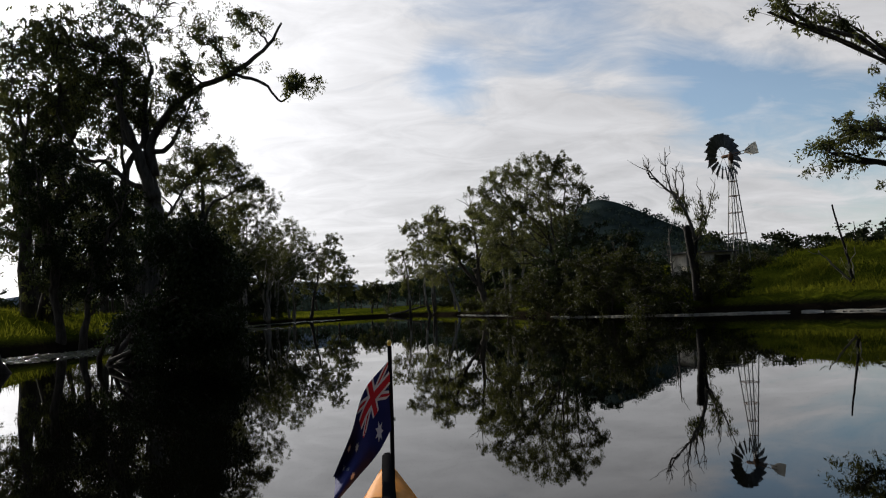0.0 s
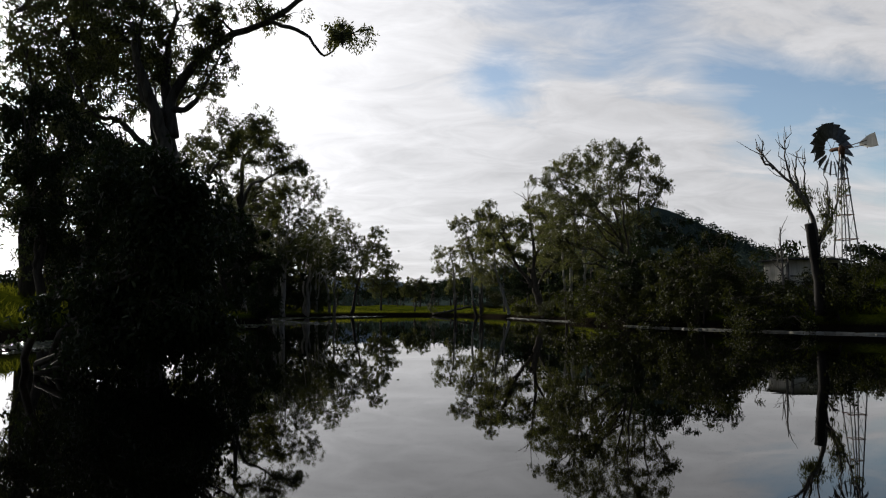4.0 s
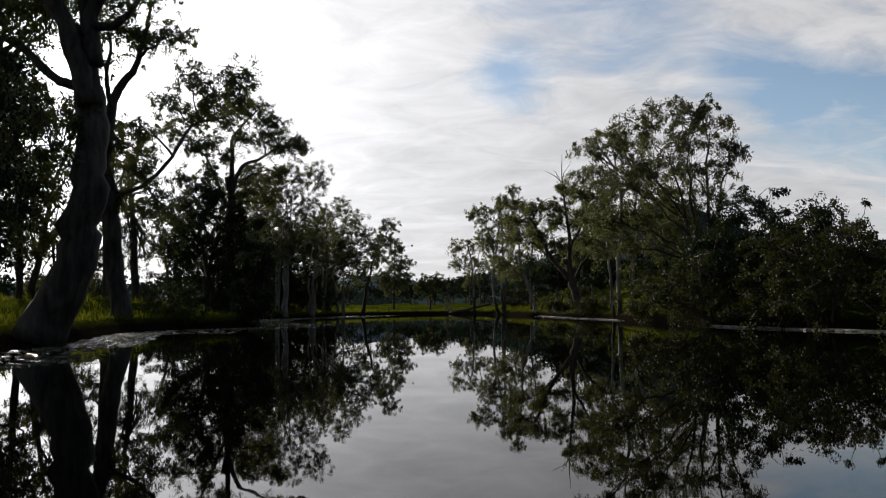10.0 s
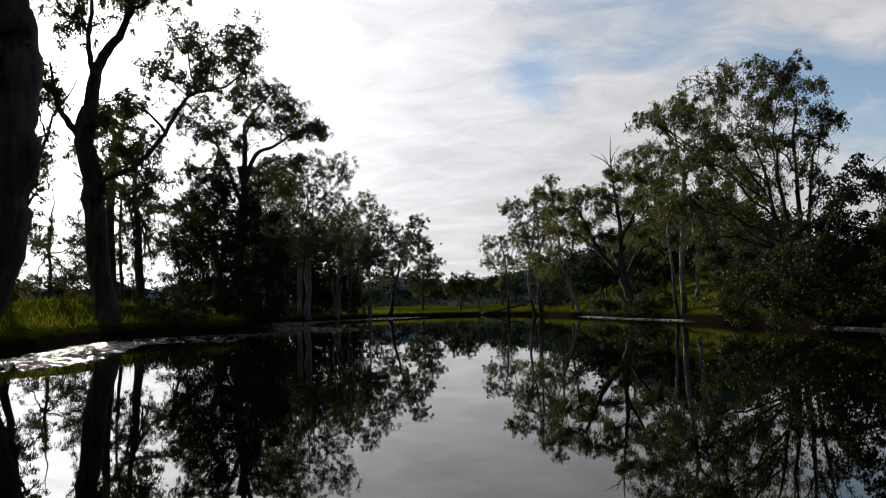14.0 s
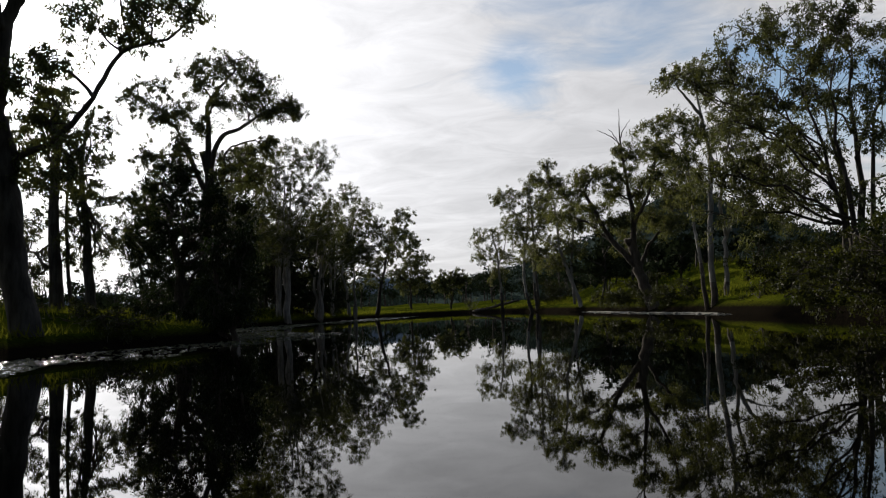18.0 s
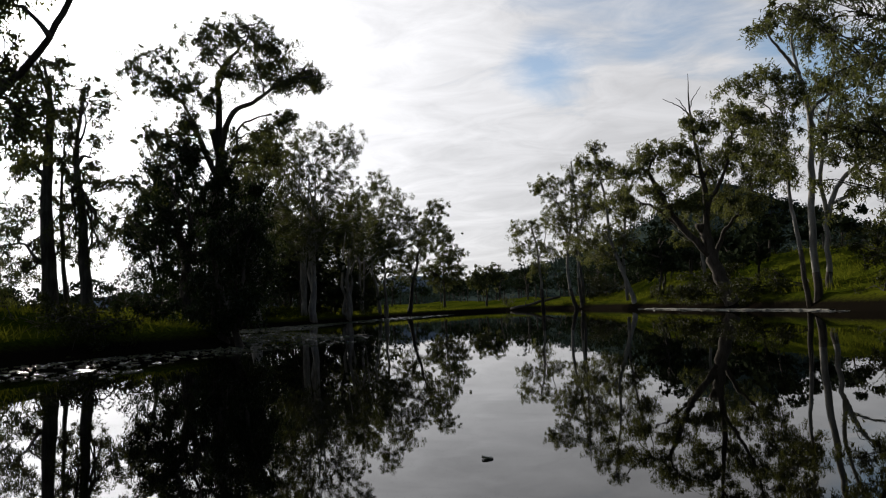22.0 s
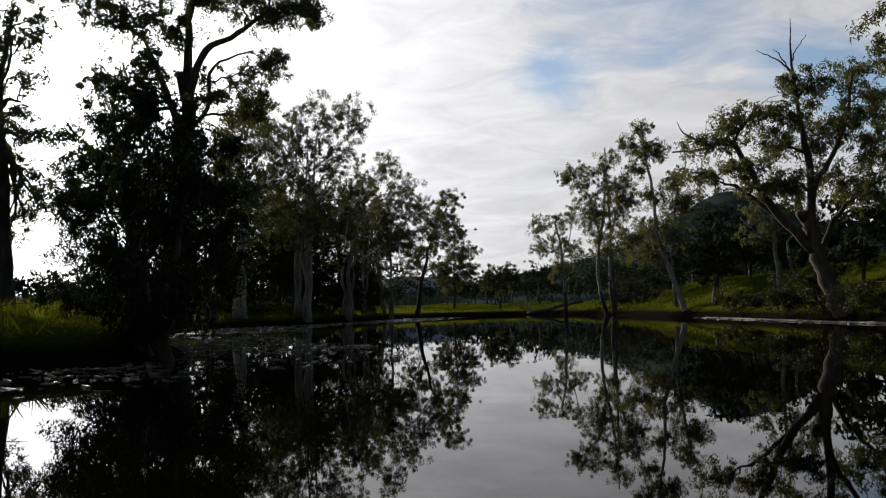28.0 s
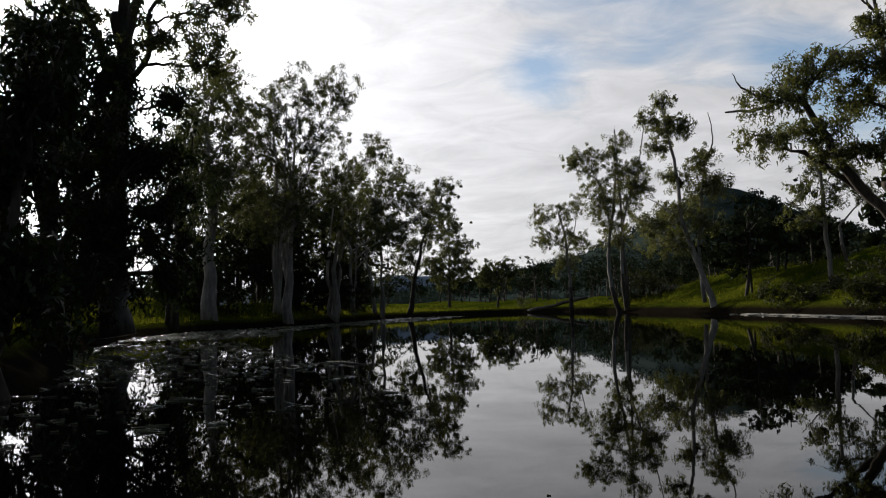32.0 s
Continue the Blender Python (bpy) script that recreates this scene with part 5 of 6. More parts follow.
dead_tree("thin forked dead stick on the bank", 10.7, 33.0, 3.2, 0.07, 2, 53, 0.2, 0.4)
bare_tree("bare crooked dead sapling at the water edge", 16.45, 28.4, [(0.09, 0.03, [(16.45, 28.4, 0.3), (16.38, 28.4, 1.2), (16.25, 28.4, 2.2), (15.9, 28.5, 4.2)]), (0.05, 0.02, [(16.36, 28.4, 1.0), (15.6, 28.3, 1.75), (15.0, 28.2, 2.35)]), (0.04, 0.015, [(16.36, 28.4, 1.1), (16.5, 28.5, 1.5), (16.48, 28.5, 2.0)])], 54, 1, 3)
dead_tree("small dead shrub on the far grass", -9.4, 119.5, 1.9, 0.06, 12, 55, 0.7, 0.3, vine=40)
dead_tree("bare dead spar beside the white gum", -1.0, 94.6, 13.6, 0.16, 2, 57, 0.3, 0.8, (-0.3, 0.0))


# ---- windmill ----
M_STEEL = noisy("galvanised_steel", (0.05, 0.055, 0.06), (0.14, 0.145, 0.15), 9.0, rough=0.55, bump=0.1, metal=0.6, scale2=1.5, spec=0.5)
M_RUST = noisy("rusty_iron", (0.06, 0.04, 0.03), (0.2, 0.11, 0.07), 12.0, rough=0.85, bump=0.3, metal=0.2, scale2=2.0)
M_SHEET = noisy("weathered_sheet_iron", (0.5, 0.46, 0.38), (0.78, 0.74, 0.64), 3.0, rough=0.7, bump=0.1, stretch=(6, 6, 0.4), scale2=1.0)
M_ROOF = noisy("dark_sheet_roof", (0.05, 0.05, 0.05), (0.13, 0.12, 0.12), 5.0, rough=0.7, bump=0.15)


def rod(parent, name, pts, r, mat, sides=6, label=""):
    v, f = [], []
    tube(v, f, pts, [r] * len(pts), sides)
    return place(name, mesh_of(name, v, f, mat, False), parent, label)


def ring(parent, name, c, u, v, radius, r, mat, n=36):
    vs, fs = [], []
    pts = [c + (u * math.cos(2 * math.pi * i / n) + v * math.sin(2 * math.pi * i / n)) * radius for i in range(n + 1)]
    tube(vs, fs, pts, [r] * len(pts), 5, False)
    return place(name, mesh_of(name, vs, fs, mat), parent)


def windmill(x, y, hub_z, tail):
    z0 = gz(x, y)
    ob = tagged(new("windmill"), "steel farm windmill with many-bladed wheel and tail vane", "windmill")
    ob.location = (x, y, z0)
    h = hub_z - z0 - 0.35
    low, high = 0.5, 0.08
    corner = lambda k, t: Vector(((1, 1, -1, -1)[k] * (low + (high - low) * t), (1, -1, -1, 1)[k] * (low + (high - low) * t), h * t))
    for k in range(4):
        rod(ob, "leg", [corner(k, -0.05), corner(k, 1.0)], 0.035, M_STEEL, 5)
    for t in (0.3, 0.5, 0.66, 0.8):
        over = 1.35 if t > 0.7 else 1.2
        for k in range(4):
            a, b = corner(k, t), corner((k + 1) % 4, t)
            m = (a + b) / 2
            rod(ob, "girt", [m + (a - m) * over, m + (b - m) * over], 0.024, M_RUST, 4)
    for t0, t1 in ((0.02, 0.3), (0.3, 0.5), (0.5, 0.66)):
        for k in range(4):
            rod(ob, "brace", [corner(k, t0), corner((k + 1) % 4, t1)], 0.009, M_STEEL, 4)
    rod(ob, "pump_rod", [Vector((0, 0, -0.2)), Vector((0, 0, h + 0.2))], 0.03, M_STEEL, 5)
    v, f = [], []
    tube(v, f, [(0, 0, h - 0.15), (0, 0, h + 0.1), (0, 0, h + 0.35), (0, 0, h + 0.5)], [0.1, 0.16, 0.16, 0.06], 8)
    place("gearbox", mesh_of("gearbox", v, f, M_RUST), ob)
    ax = Vector((tail[0], tail[1], 0)).normalized()
    side = Vector((-ax.y, ax.x, 0))
    up = Vector((0, 0, 1))
    hub = Vector((0, 0, h + 0.35)) - ax * 0.55
    wheel = place("wheel", mesh_of("wheel", *hub_disc(hub, ax), M_RUST), ob)
    ring(wheel, "rim", hub - ax * 0.05, side, up, 1.3, 0.014, M_STEEL)
    ring(wheel, "rim", hub - ax * 0.02, side, up, 0.78, 0.014, M_STEEL)
    n = 18
    for k in range(n):
        a = 2 * math.pi * k / n
        d = side * math.cos(a) + up * math.sin(a)
        tng = -side * math.sin(a) + up * math.cos(a)
        if k % 3 == 0:
            rod(wheel, "spoke", [hub + d * 0.08, hub + d * 1.3 - ax * 0.04], 0.012, M_STEEL, 4)
        vs, fs = [], []
        for i in range(2):
            rad = (0.62, 1.44)[i]
            half = (0.125, 0.27)[i]
            for j in range(4):
                w = -1 + 2 * j / 3
                p = hub + d * rad + tng * (w * half) + ax * (-0.62 * half * w + 0.05 * (1 - w * w))
                vs.append(p)
        for i in range(2):
            for j in range(4):
                vs.append(vs[i * 4 + j] + ax * 0.004)
        fs += [(j, j + 1, j + 5, j + 4) for j in range(3)] + [(8 + j, 12 + j, 13 + j, 9 + j) for j in range(3)]
        fs += [(0, 4, 12, 8), (3, 11, 15, 7), (0, 8, 9, 1), (1, 9, 10, 2), (2, 10, 11, 3), (4, 5, 13, 12), (5, 6, 14, 13), (6, 7, 15, 14)]
        place("blade", mesh_of("blade", vs, fs, M_STEEL, False), wheel)
    root = Vector((0, 0, h + 0.35)) + ax * 0.1
    rod(ob, "tail_arm", [root, root + ax * 1.3 + up * 0.1], 0.025, M_RUST, 5)
    rod(ob, "tail_arm", [root - up * 0.1, root + ax * 1.3 - up * 0.1], 0.02, M_RUST, 5)
    bm = bmesh.new()
    o = root + ax * 0.9
    outline = [(0, 0.08), (0.5, 0.36), (0.85, 0.42), (1.0, -0.3), (0.55, -0.3), (0, -0.08)]
    fr = [bm.verts.new(o + ax * s + up * u) for s, u in outline]
    bk = [bm.verts.new(o + ax * s + up * u + side * 0.01) for s, u in outline]
    bm.faces.new(fr)
    bm.faces.new(bk[::-1])
    for i in range(6):
        bm.faces.new((fr[i], bk[i], bk[(i + 1) % 6], fr[(i + 1) % 6]))
    vane = part("tail_vane", bm, M_SHEET, ob, "pale sheet-metal tail vane")
    for s in (0.35, 0.7):
        rod(vane, "vane_stay", [o + ax * s + up * 0.38 + side * 0.02, o + ax * (s + 0.06) - up * 0.3 + side * 0.02], 0.012, M_RUST, 4)
    return ob


def hub_disc(c, ax):
    v, f = [], []
    tube(v, f, [c - ax * 0.12, c - ax * 0.05, c + ax * 0.3, c + ax * 0.55], [0.05, 0.1, 0.1, 0.06], 10)
    return v, f


windmill(17.9, 42.6, 9.2, (0.454, -0.891))


# ---- pump shed by the dead tree ----
def shed(x, y, w, d, top, turn):
    z = gz(x, y) - 0.1
    ob = tagged(new("pump_shed"), "small pump shed of weathered sheet iron with flat roof", "shed")
    ob.matrix_basis = pose(x, y, z, 0, 0, turn)
    h = top - z
    bm = bmesh.new()
    n = 26
    for sx, a, b in ((0, (-w / 2, -d / 2), (w / 2, -d / 2)), (1, (w / 2, -d / 2), (w / 2, d / 2)), (2, (w / 2, d / 2), (-w / 2, d / 2)), (3, (-w / 2, d / 2), (-w / 2, -d / 2))):
        a, b = Vector((*a, 0)), Vector((*b, 0))
        nrm = (b - a).cross(Vector((0, 0, 1))).normalized()
        prev = None
        for i in range(n + 1):
            p = a.lerp(b, i / n) + nrm * (0.012 if i % 2 else -0.004)
            cur = (bm.verts.new(p), bm.verts.new(p + Vector((0, 0, h))))
            if prev:
                bm.faces.new((prev[0], cur[0], cur[1], prev[1]))
            prev = cur
    part("wall", bm, M_SHEET, ob)
    bm = bmesh.new()
    box(bm, -w / 2 - 0.25, w / 2 + 0.25, -d / 2 - 0.3, d / 2 + 0.2, h, h + 0.07)
    part("roof", bm, M_ROOF, ob, "dark overhanging sheet roof")
    for sx in (-1, 1):
        bm = bmesh.new()
        box(bm, sx * (w / 2 + 0.12) - 0.05, sx * (w / 2 + 0.12) + 0.05, -d / 2 - 0.2, -d / 2 - 0.1, -0.2, h)
        part("post", bm, M_DEAD, ob)
    # near-black panel on the wall, painting the shaded inside of an open bay
    bm = bmesh.new()
    box(bm, 0.25, 1.3, -d / 2 - 0.035, -d / 2 - 0.02, 0.1, h * 0.9)
    part("door", bm, M_CHAR_SHADE, ob, "dark panel painting the shade of an open bay")
    bm = bmesh.new()
    box(bm, -1.35, 0.15, -d / 2 - 0.04, -d / 2 - 0.018, h * 0.46, h * 0.5)
    part("rail", bm, M_DEAD, ob, "weathered timber rail")


shed(15.6, 42.6, 2.9, 2.0, 3.3, 12)


# ---- fallen log at the head of the lagoon ----
def log(x, y, x2, y2, z2, r, seed):
    rng = np.random.default_rng(seed)
    ob = tagged(new("fallen_log"), "dark fallen log sloping down the far bank", "log")
    ob.location = (x, y, 0)
    v, f = [], []
    tube(v, f, wiggle(rng, [Vector((0, 0, 0.1)).lerp(Vector((x2 - x, y2 - y, z2)), i / 7) for i in range(8)], 0.06), [r * (1 - 0.05 * i) for i in range(8)], 9)
    place("trunk", mesh_of("trunk", v, f, M_DARKBARK), ob)
    for i in range(3):
        v, f = [], []
        a = Vector(((x2 - x) * (0.3 + 0.2 * i), (y2 - y) * (0.3 + 0.2 * i), z2 * (0.3 + 0.2 * i) + 0.1))
        tube(v, f, [a, a + Vector((rng.normal(0, 0.4), -0.3, 0.5))], [0.06, 0.02], 5)
        place("branch_stub", mesh_of("branch_stub", v, f, M_DEAD), ob)


log(-8.6, 113.6, -2.6, 111.5, 1.35, 0.22, 61)


def stick():
    ob = tagged(new("floating_stick"), "thin bleached stick floating on still water", "stick")
    ob.location = (-11.1, 50.6, 0.0)
    v, f = [], []
    tube(v, f, [(0, 0, 0.012), (0.25, -0.16, 0.02), (0.5, -0.36, 0.015), (0.72, -0.5, 0.005)], [0.012, 0.018, 0.016, 0.008], 6)
    place("stem", mesh_of("stem", v, f, M_DEAD), ob)
    v, f = [], []
    tube(v, f, [(0.35, -0.24, 0.02), (0.42, -0.18, 0.05), (0.52, -0.16, 0.07)], [0.008, 0.006, 0.003], 5)
    place("twig", mesh_of("twig", v, f, M_DEAD), ob)


stick()


# ---- hills and distant woods ----
def hill_height(u, v):
    q = np.hypot(u, v * 0.8)
    return 118.0 / (1 + (q / 126.0) ** 1.5) - 19.0 + 2.0 * np.sin(u * 0.03) * np.cos(v * 0.035)


# slope and range colours carry painted haze: grey-green near, pale blue far
M_HILL = noisy("hazed_wooded_hillside", (0.02, 0.03, 0.026), (0.04, 0.052, 0.045), 0.6, rough=1.0, spec=0.0, bump=0.6, scale2=0.03)
M_FARHILL = noisy("hazed_range", (0.11, 0.14, 0.17), (0.15, 0.18, 0.21), 0.05, rough=1.0, bump=0.1, scale2=0.01)


def clump_quads(rng, centres, count, spread, size):
    n = len(centres) * count
    c = np.repeat(centres, count, axis=0) + np.clip(rng.normal(0, 1, (n, 3)), -1.7, 1.7) * np.repeat(spread, count, axis=0)
    d = rng.normal(0, 1, (n, 3))
    d /= np.linalg.norm(d, axis=1, keepdims=True)
    w = np.cross(d, rng.normal(0, 1, (n, 3)))
    w /= np.linalg.norm(w, axis=1, keepdims=True) + 1e-9
    s = size * rng.uniform(0.6, 1.3, (n, 1))
    return np.stack([c - d * s, c + w * s * 0.55, c + d * s, c - w * s * 0.55], 1)


def hill(cx, cy):
    us = np.linspace(-520, 520, 110)
    gx, gy = np.meshgrid(us, us)
    z = hill_height(gx, gy)
    n = len(us)
    faces = [(j * n + i, j * n + i + 1, (j + 1) * n + i + 1, (j + 1) * n + i) for j in range(n - 1) for i in range(n - 1)]
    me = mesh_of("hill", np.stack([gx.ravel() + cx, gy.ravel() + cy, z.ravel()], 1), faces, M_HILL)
    tagged(place("hill", me), "dark wooded cone-shaped hill beyond the lagoon", "hill", kind="structure")
    rng = np.random.default_rng(71)
    m = 3200
    u, v = rng.uniform(-330, 330, m), rng.uniform(-420, 60, m)
    c = np.stack([u + cx, v + cy, hill_height(u, v) + rng.uniform(1.0, 4.0, m)], 1)
    sp = np.stack([rng.uniform(1.4, 2.8, m), rng.uniform(1.4, 2.8, m), rng.uniform(1.0, 2.0, m)], 1)
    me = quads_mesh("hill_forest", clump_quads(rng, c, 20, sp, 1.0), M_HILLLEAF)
    tagged(place("hill_forest", me), "dense dry forest covering the hill", "forest", kind="stuff")


hill(154, 685)


# horizon range; its blue is haze put into the base colour
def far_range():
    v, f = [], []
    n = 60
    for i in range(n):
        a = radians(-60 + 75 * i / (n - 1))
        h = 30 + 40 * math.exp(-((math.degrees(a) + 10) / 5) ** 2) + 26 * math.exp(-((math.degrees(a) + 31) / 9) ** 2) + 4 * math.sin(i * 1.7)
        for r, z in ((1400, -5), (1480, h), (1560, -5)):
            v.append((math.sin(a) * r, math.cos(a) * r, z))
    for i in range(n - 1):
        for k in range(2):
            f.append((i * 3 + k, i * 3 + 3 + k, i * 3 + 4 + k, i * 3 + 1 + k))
    tagged(place("backdrop", mesh_of("backdrop", v, f, M_FARHILL)), "distant range on the horizon, coloured pale blue for haze", "hills", kind="structure")


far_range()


def woods(name, label, n, xr, yr, hr, seed, leaves=230, size=0.28, keep=None):
    rng = np.random.default_rng(seed)
    xs, ys = rng.uniform(*xr, n), rng.uniform(*yr, n)
    if keep is not None:
        ok = keep(xs, ys)
        xs, ys = xs[ok], ys[ok]
    zs = ground(xs, ys)
    verts, faces, cen, spr = [], [], [], []
    for x, y, z in zip(xs, ys, zs):
        h = rng.uniform(*hr)
        lean = Vector((rng.normal(0, 0.06) * h, rng.normal(0, 0.06) * h, 0))
        b = Vector((x, y, z - 0.3))
        top = b + lean + Vector((0, 0, h * 0.85))
        tube(verts, faces, [b, b.lerp(top, 0.5) + Vector(rng.normal(0, 0.1, 3)), top], [0.02 * h, 0.014 * h, 0.005 * h], 5, False)
        for k in range(9):
            t = rng.uniform(0.42, 1.0)
            p = b.lerp(top, t) + Vector((rng.normal(0, 0.17) * h, rng.normal(0, 0.17) * h, rng.uniform(-0.02, 0.1) * h))
            tube(verts, faces, [b.lerp(top, t * 0.8), p], [0.007 * h, 0.003 * h], 3, False)
            cen.append(tuple(p))
            w = rng.uniform(0.05, 0.1) * h
            spr.append((w, w, w * 0.6))
    ob = tagged(new(name), label, "woods", kind="stuff")
    place("trunks", mesh_of("trunks", verts, faces, M_BARK), ob)
    q = clump_quads(rng, np.array(cen), leaves // 9, np.array(spr), size)
    place("foliage", quads_mesh("foliage", q, M_FARLEAF), ob)


woods("far_woods", "grey-green woods beyond the far paddock", 240, (-150, 70), (165, 250), (5, 10), 81, 150, 0.38)
woods("slope_woods", "scattered gums on the slope below the hill", 120, (9, 75), (84, 160), (3.5, 7.5), 82, 250, 0.23)
woods("paddock_woods", "gums scattered over the paddock behind the bank", 60, (-130, -34), (105, 170), (3, 6.5), 83, 260, 0.3)
woods("ridge_trees", "small round trees along the green ridge", 34, (36, 64), (58, 92), (3.2, 4.8), 84, 420, 0.22)
woods("bank_saplings", "slender saplings and scrub behind the bankside gums", 26, (-31, -24), (79, 100), (3, 9), 85, 320, 0.22, keep=lambda x, y: shore_distance(x, y) > 3)
woods("point_scrub", "slender saplings behind the gums on the point", 26, (2, 14), (66, 112), (3, 6.5), 86, 420, 0.2, keep=lambda x, y: shore_distance(x, y) > 2)


# ---- grass, floating weed and scum ----
def grass(label, seed, n, xr, yr, fade, most):
    rng = np.random.default_rng(seed)
    x, y = rng.uniform(*xr, n), rng.uniform(*yr, n)
    d = shore_distance(x, y)
    lump = np.sin(x * 1.1 + 2 * np.sin(y * 0.7)) * np.sin(y * 0.9 + 1.5 * np.sin(x * 0.5))
    ok = (d > 0.7) & (d < most) & (rng.uniform(0, 1, n) < np.exp(-d / fade) * (0.55 + 0.45 * lump))
    x, y, d = x[ok], y[ok], d[ok]
    z = ground(x, y)
    m = len(x)
    h = rng.uniform(0.14, 0.42, m) * (0.75 + 0.35 * lump[ok])
    a = rng.uniform(0, 2 * np.pi, m)
    w = rng.uniform(0.012, 0.03, m)
    bend = rng.normal(0, 0.14, (m, 2))
    p = np.stack([x, y, z - 0.02], 1)
    s = np.stack([np.cos(a) * w, np.sin(a) * w, np.zeros(m)], 1)
    t = p + np.stack([bend[:, 0], bend[:, 1], h], 1)
    q = np.stack([p - s, p + s, t + s * 0.15, t - s * 0.15], 1)
    tagged(place("grass", quads_mesh("grass", q, M_BLADE)), label, "grass", kind="stuff")


grass("long green grass tufts along both banks", 91, 230000, (-34, 26), (14, 118), 6, 13)
grass("rough pasture grass on the sloping bank", 100, 110000, (9, 40), (17, 60), 30, 34)

M_WEED = noisy("floating_weed", (0.03, 0.035, 0.015), (0.11, 0.115, 0.06), 7.0, rough=0.18, spec=0.5, bump=0.5, scale2=1.2)
M_SCUM = noisy("pale_scum", (0.12, 0.112, 0.095), (0.28, 0.265, 0.225), 6.0, rough=0.6, bump=0.3, scale2=1.0)


def floating(name, label, n, pick, size, flat, mat, seed):
    rng = np.random.default_rng(seed)
    verts, faces = [], []
    for x, y in pick(rng, n):
        r, a0 = size * rng.lognormal(0, 0.5), rng.uniform(0, 6.28)
        k = int(rng.integers(5, 8))
        b = len(verts)
        out = []
        for i in range(k):
            a = a0 + 2 * math.pi * i / k
            rr = r * rng.uniform(0.6, 1.2)
            out.append((x + math.cos(a) * rr * 1.6, y + math.sin(a) * rr * flat))
        tx, ty = rng.normal(0, 0.13, 2)
        verts += [(px, py, 0.003) for px, py in out] + [(x + (px - x) * 0.9, y + (py - y) * 0.9, max(0.005, 0.012 + tx * (px - x) + ty * (py - y))) for px, py in out]
        faces += [(b + i, b + (i + 1) % k, b + k + (i + 1) % k, b + k + i) for i in range(k)]
        faces.append(tuple(b + k + i for i in range(k)))
    tagged(place(name, mesh_of(name, verts, faces, mat, False)), label, "weed", kind="stuff")


def along(shore, y0, y1, lo, hi, power=1.6):
    ys, xs = np.array([p[0] for p in shore], float), np.array([p[1] for p in shore], float)
    o = np.argsort(ys)
    inward = 1 if xs.mean() < 0 else -1
    def pick(rng, n):
        out = []
        while len(out) < n:
            y = rng.uniform(y0, y1)
            if math.sin(y * 0.9) + math.sin(y * 0.37 + 1) < rng.uniform(-2.2, 1.2):
                continue
            out.append((float(np.interp(y, ys[o], xs[o])) + inward * (lo + (hi - lo) * rng.uniform() ** power), y))
        return out
    return pick


floating("floating_weed", "glistening mats of floating weed along the bank", 2300, along(LEFT_SHORE, 24, 38, 0.1, 2.1, 1.7), 0.04, 0.45, M_WEED, 92)
floating("floating_weed", "loose streaks of floating weed off the near bank", 900, along(LEFT_SHORE, 17, 26, 0.1, 3.6, 1.3), 0.045, 0.4, M_WEED, 101)
floating("floating_weed", "broken mats of floating weed round the bend", 2300, along(LEFT_SHORE, 37, 66, 0.1, 4.6, 1.5), 0.036, 0.35, M_WEED, 99)
floating("floating_weed", "floating weed trailing off the far bend", 1900, along(LEFT_SHORE, 62, 100, 0.1, 6.0), 0.07, 0.4, M_WEED, 93)
floating("scum_line", "thin pale scum line at the foot of the bank", 420, along(RIGHT_SHORE, 20, 40, 0.0, 0.7, 1.0), 0.08, 0.6, M_SCUM, 94)
floating("scum_line", "thin pale scum line below the leaning gum", 260, along(RIGHT_SHORE, 52, 76, 0.2, 0.7, 1.0), 0.1, 0.6, M_SCUM, 95)
floating("drifting_leaves", "fallen leaves drifting on the open water", 70, lambda rng, n: [(rng.uniform(-12, 4), rng.uniform(4, 80)) for _ in range(n)], 0.012, 0.7, M_WEED, 96)


def mud_edge(name, label, y0, y1, seed):
    rng = np.random.default_rng(seed)
    ys, xs = np.array([p[0] for p in RIGHT_SHORE], float), np.array([p[1] for p in RIGHT_SHORE], float)
    o = np.argsort(ys)
    rows = []
    y = y0
    while y < y1:
        x = float(np.interp(y, ys[o], xs[o]))
        w, h = rng.uniform(0.2, 0.32), rng.uniform(0.05, 0.075)
        rows.append([(x - w - 0.3, y, -0.02), (x - w * 0.6 - 0.3, y, h * 0.7), (x - 0.3, y, h), (x + 0.1, y, h * 0.6)])
        y += rng.uniform(0.2, 0.4)
    verts = [p for row in rows for p in row]
    faces = [(i * 4 + k, i * 4 + 4 + k, i * 4 + 5 + k, i * 4 + 1 + k) for i in range(len(rows) - 1) for k in range(3)]
    tagged(place(name, mesh_of(name, verts, faces, M_SCUM)), label, "mud", kind="structure")


mud_edge("mud_edge_1", "pale dried mud lip along the waterline", 19, 41, 97)
mud_edge("mud_edge_2", "pale dried mud lip below the leaning gum", 53, 75, 98)

# ---- the kayak, resting on the water where the way begins ----
def plain(name, colour, rough, bump=0.0, metal=0.0, spec=0.3):
    return noisy(name, tuple(c * 0.8 for c in colour), tuple(min(1, c * 1.1) for c in colour), 14.0, rough=rough, bump=bump, scale2=2.5, patch=0.15, metal=metal, per_object=0, spec=spec)


M_HULL = plain("amber_plastic", (0.56, 0.2, 0.008), 0.6, 0.03, spec=0.08)
M_BLACK = plain("black_rubber", (0.012, 0.012, 0.013), 0.9, 0.1, spec=0.0)
M_NAVY = plain("navy_cloth", (0.012, 0.018, 0.11), 0.85, 0.25)
M_RED = plain("red_cloth", (0.52, 0.02, 0.03), 0.85, 0.25)
M_WHITE = plain("white_cloth", (0.75, 0.75, 0.76), 0.85, 0.25)
M_GOLD = plain("yellow_bead", (0.6, 0.42, 0.05), 0.4)


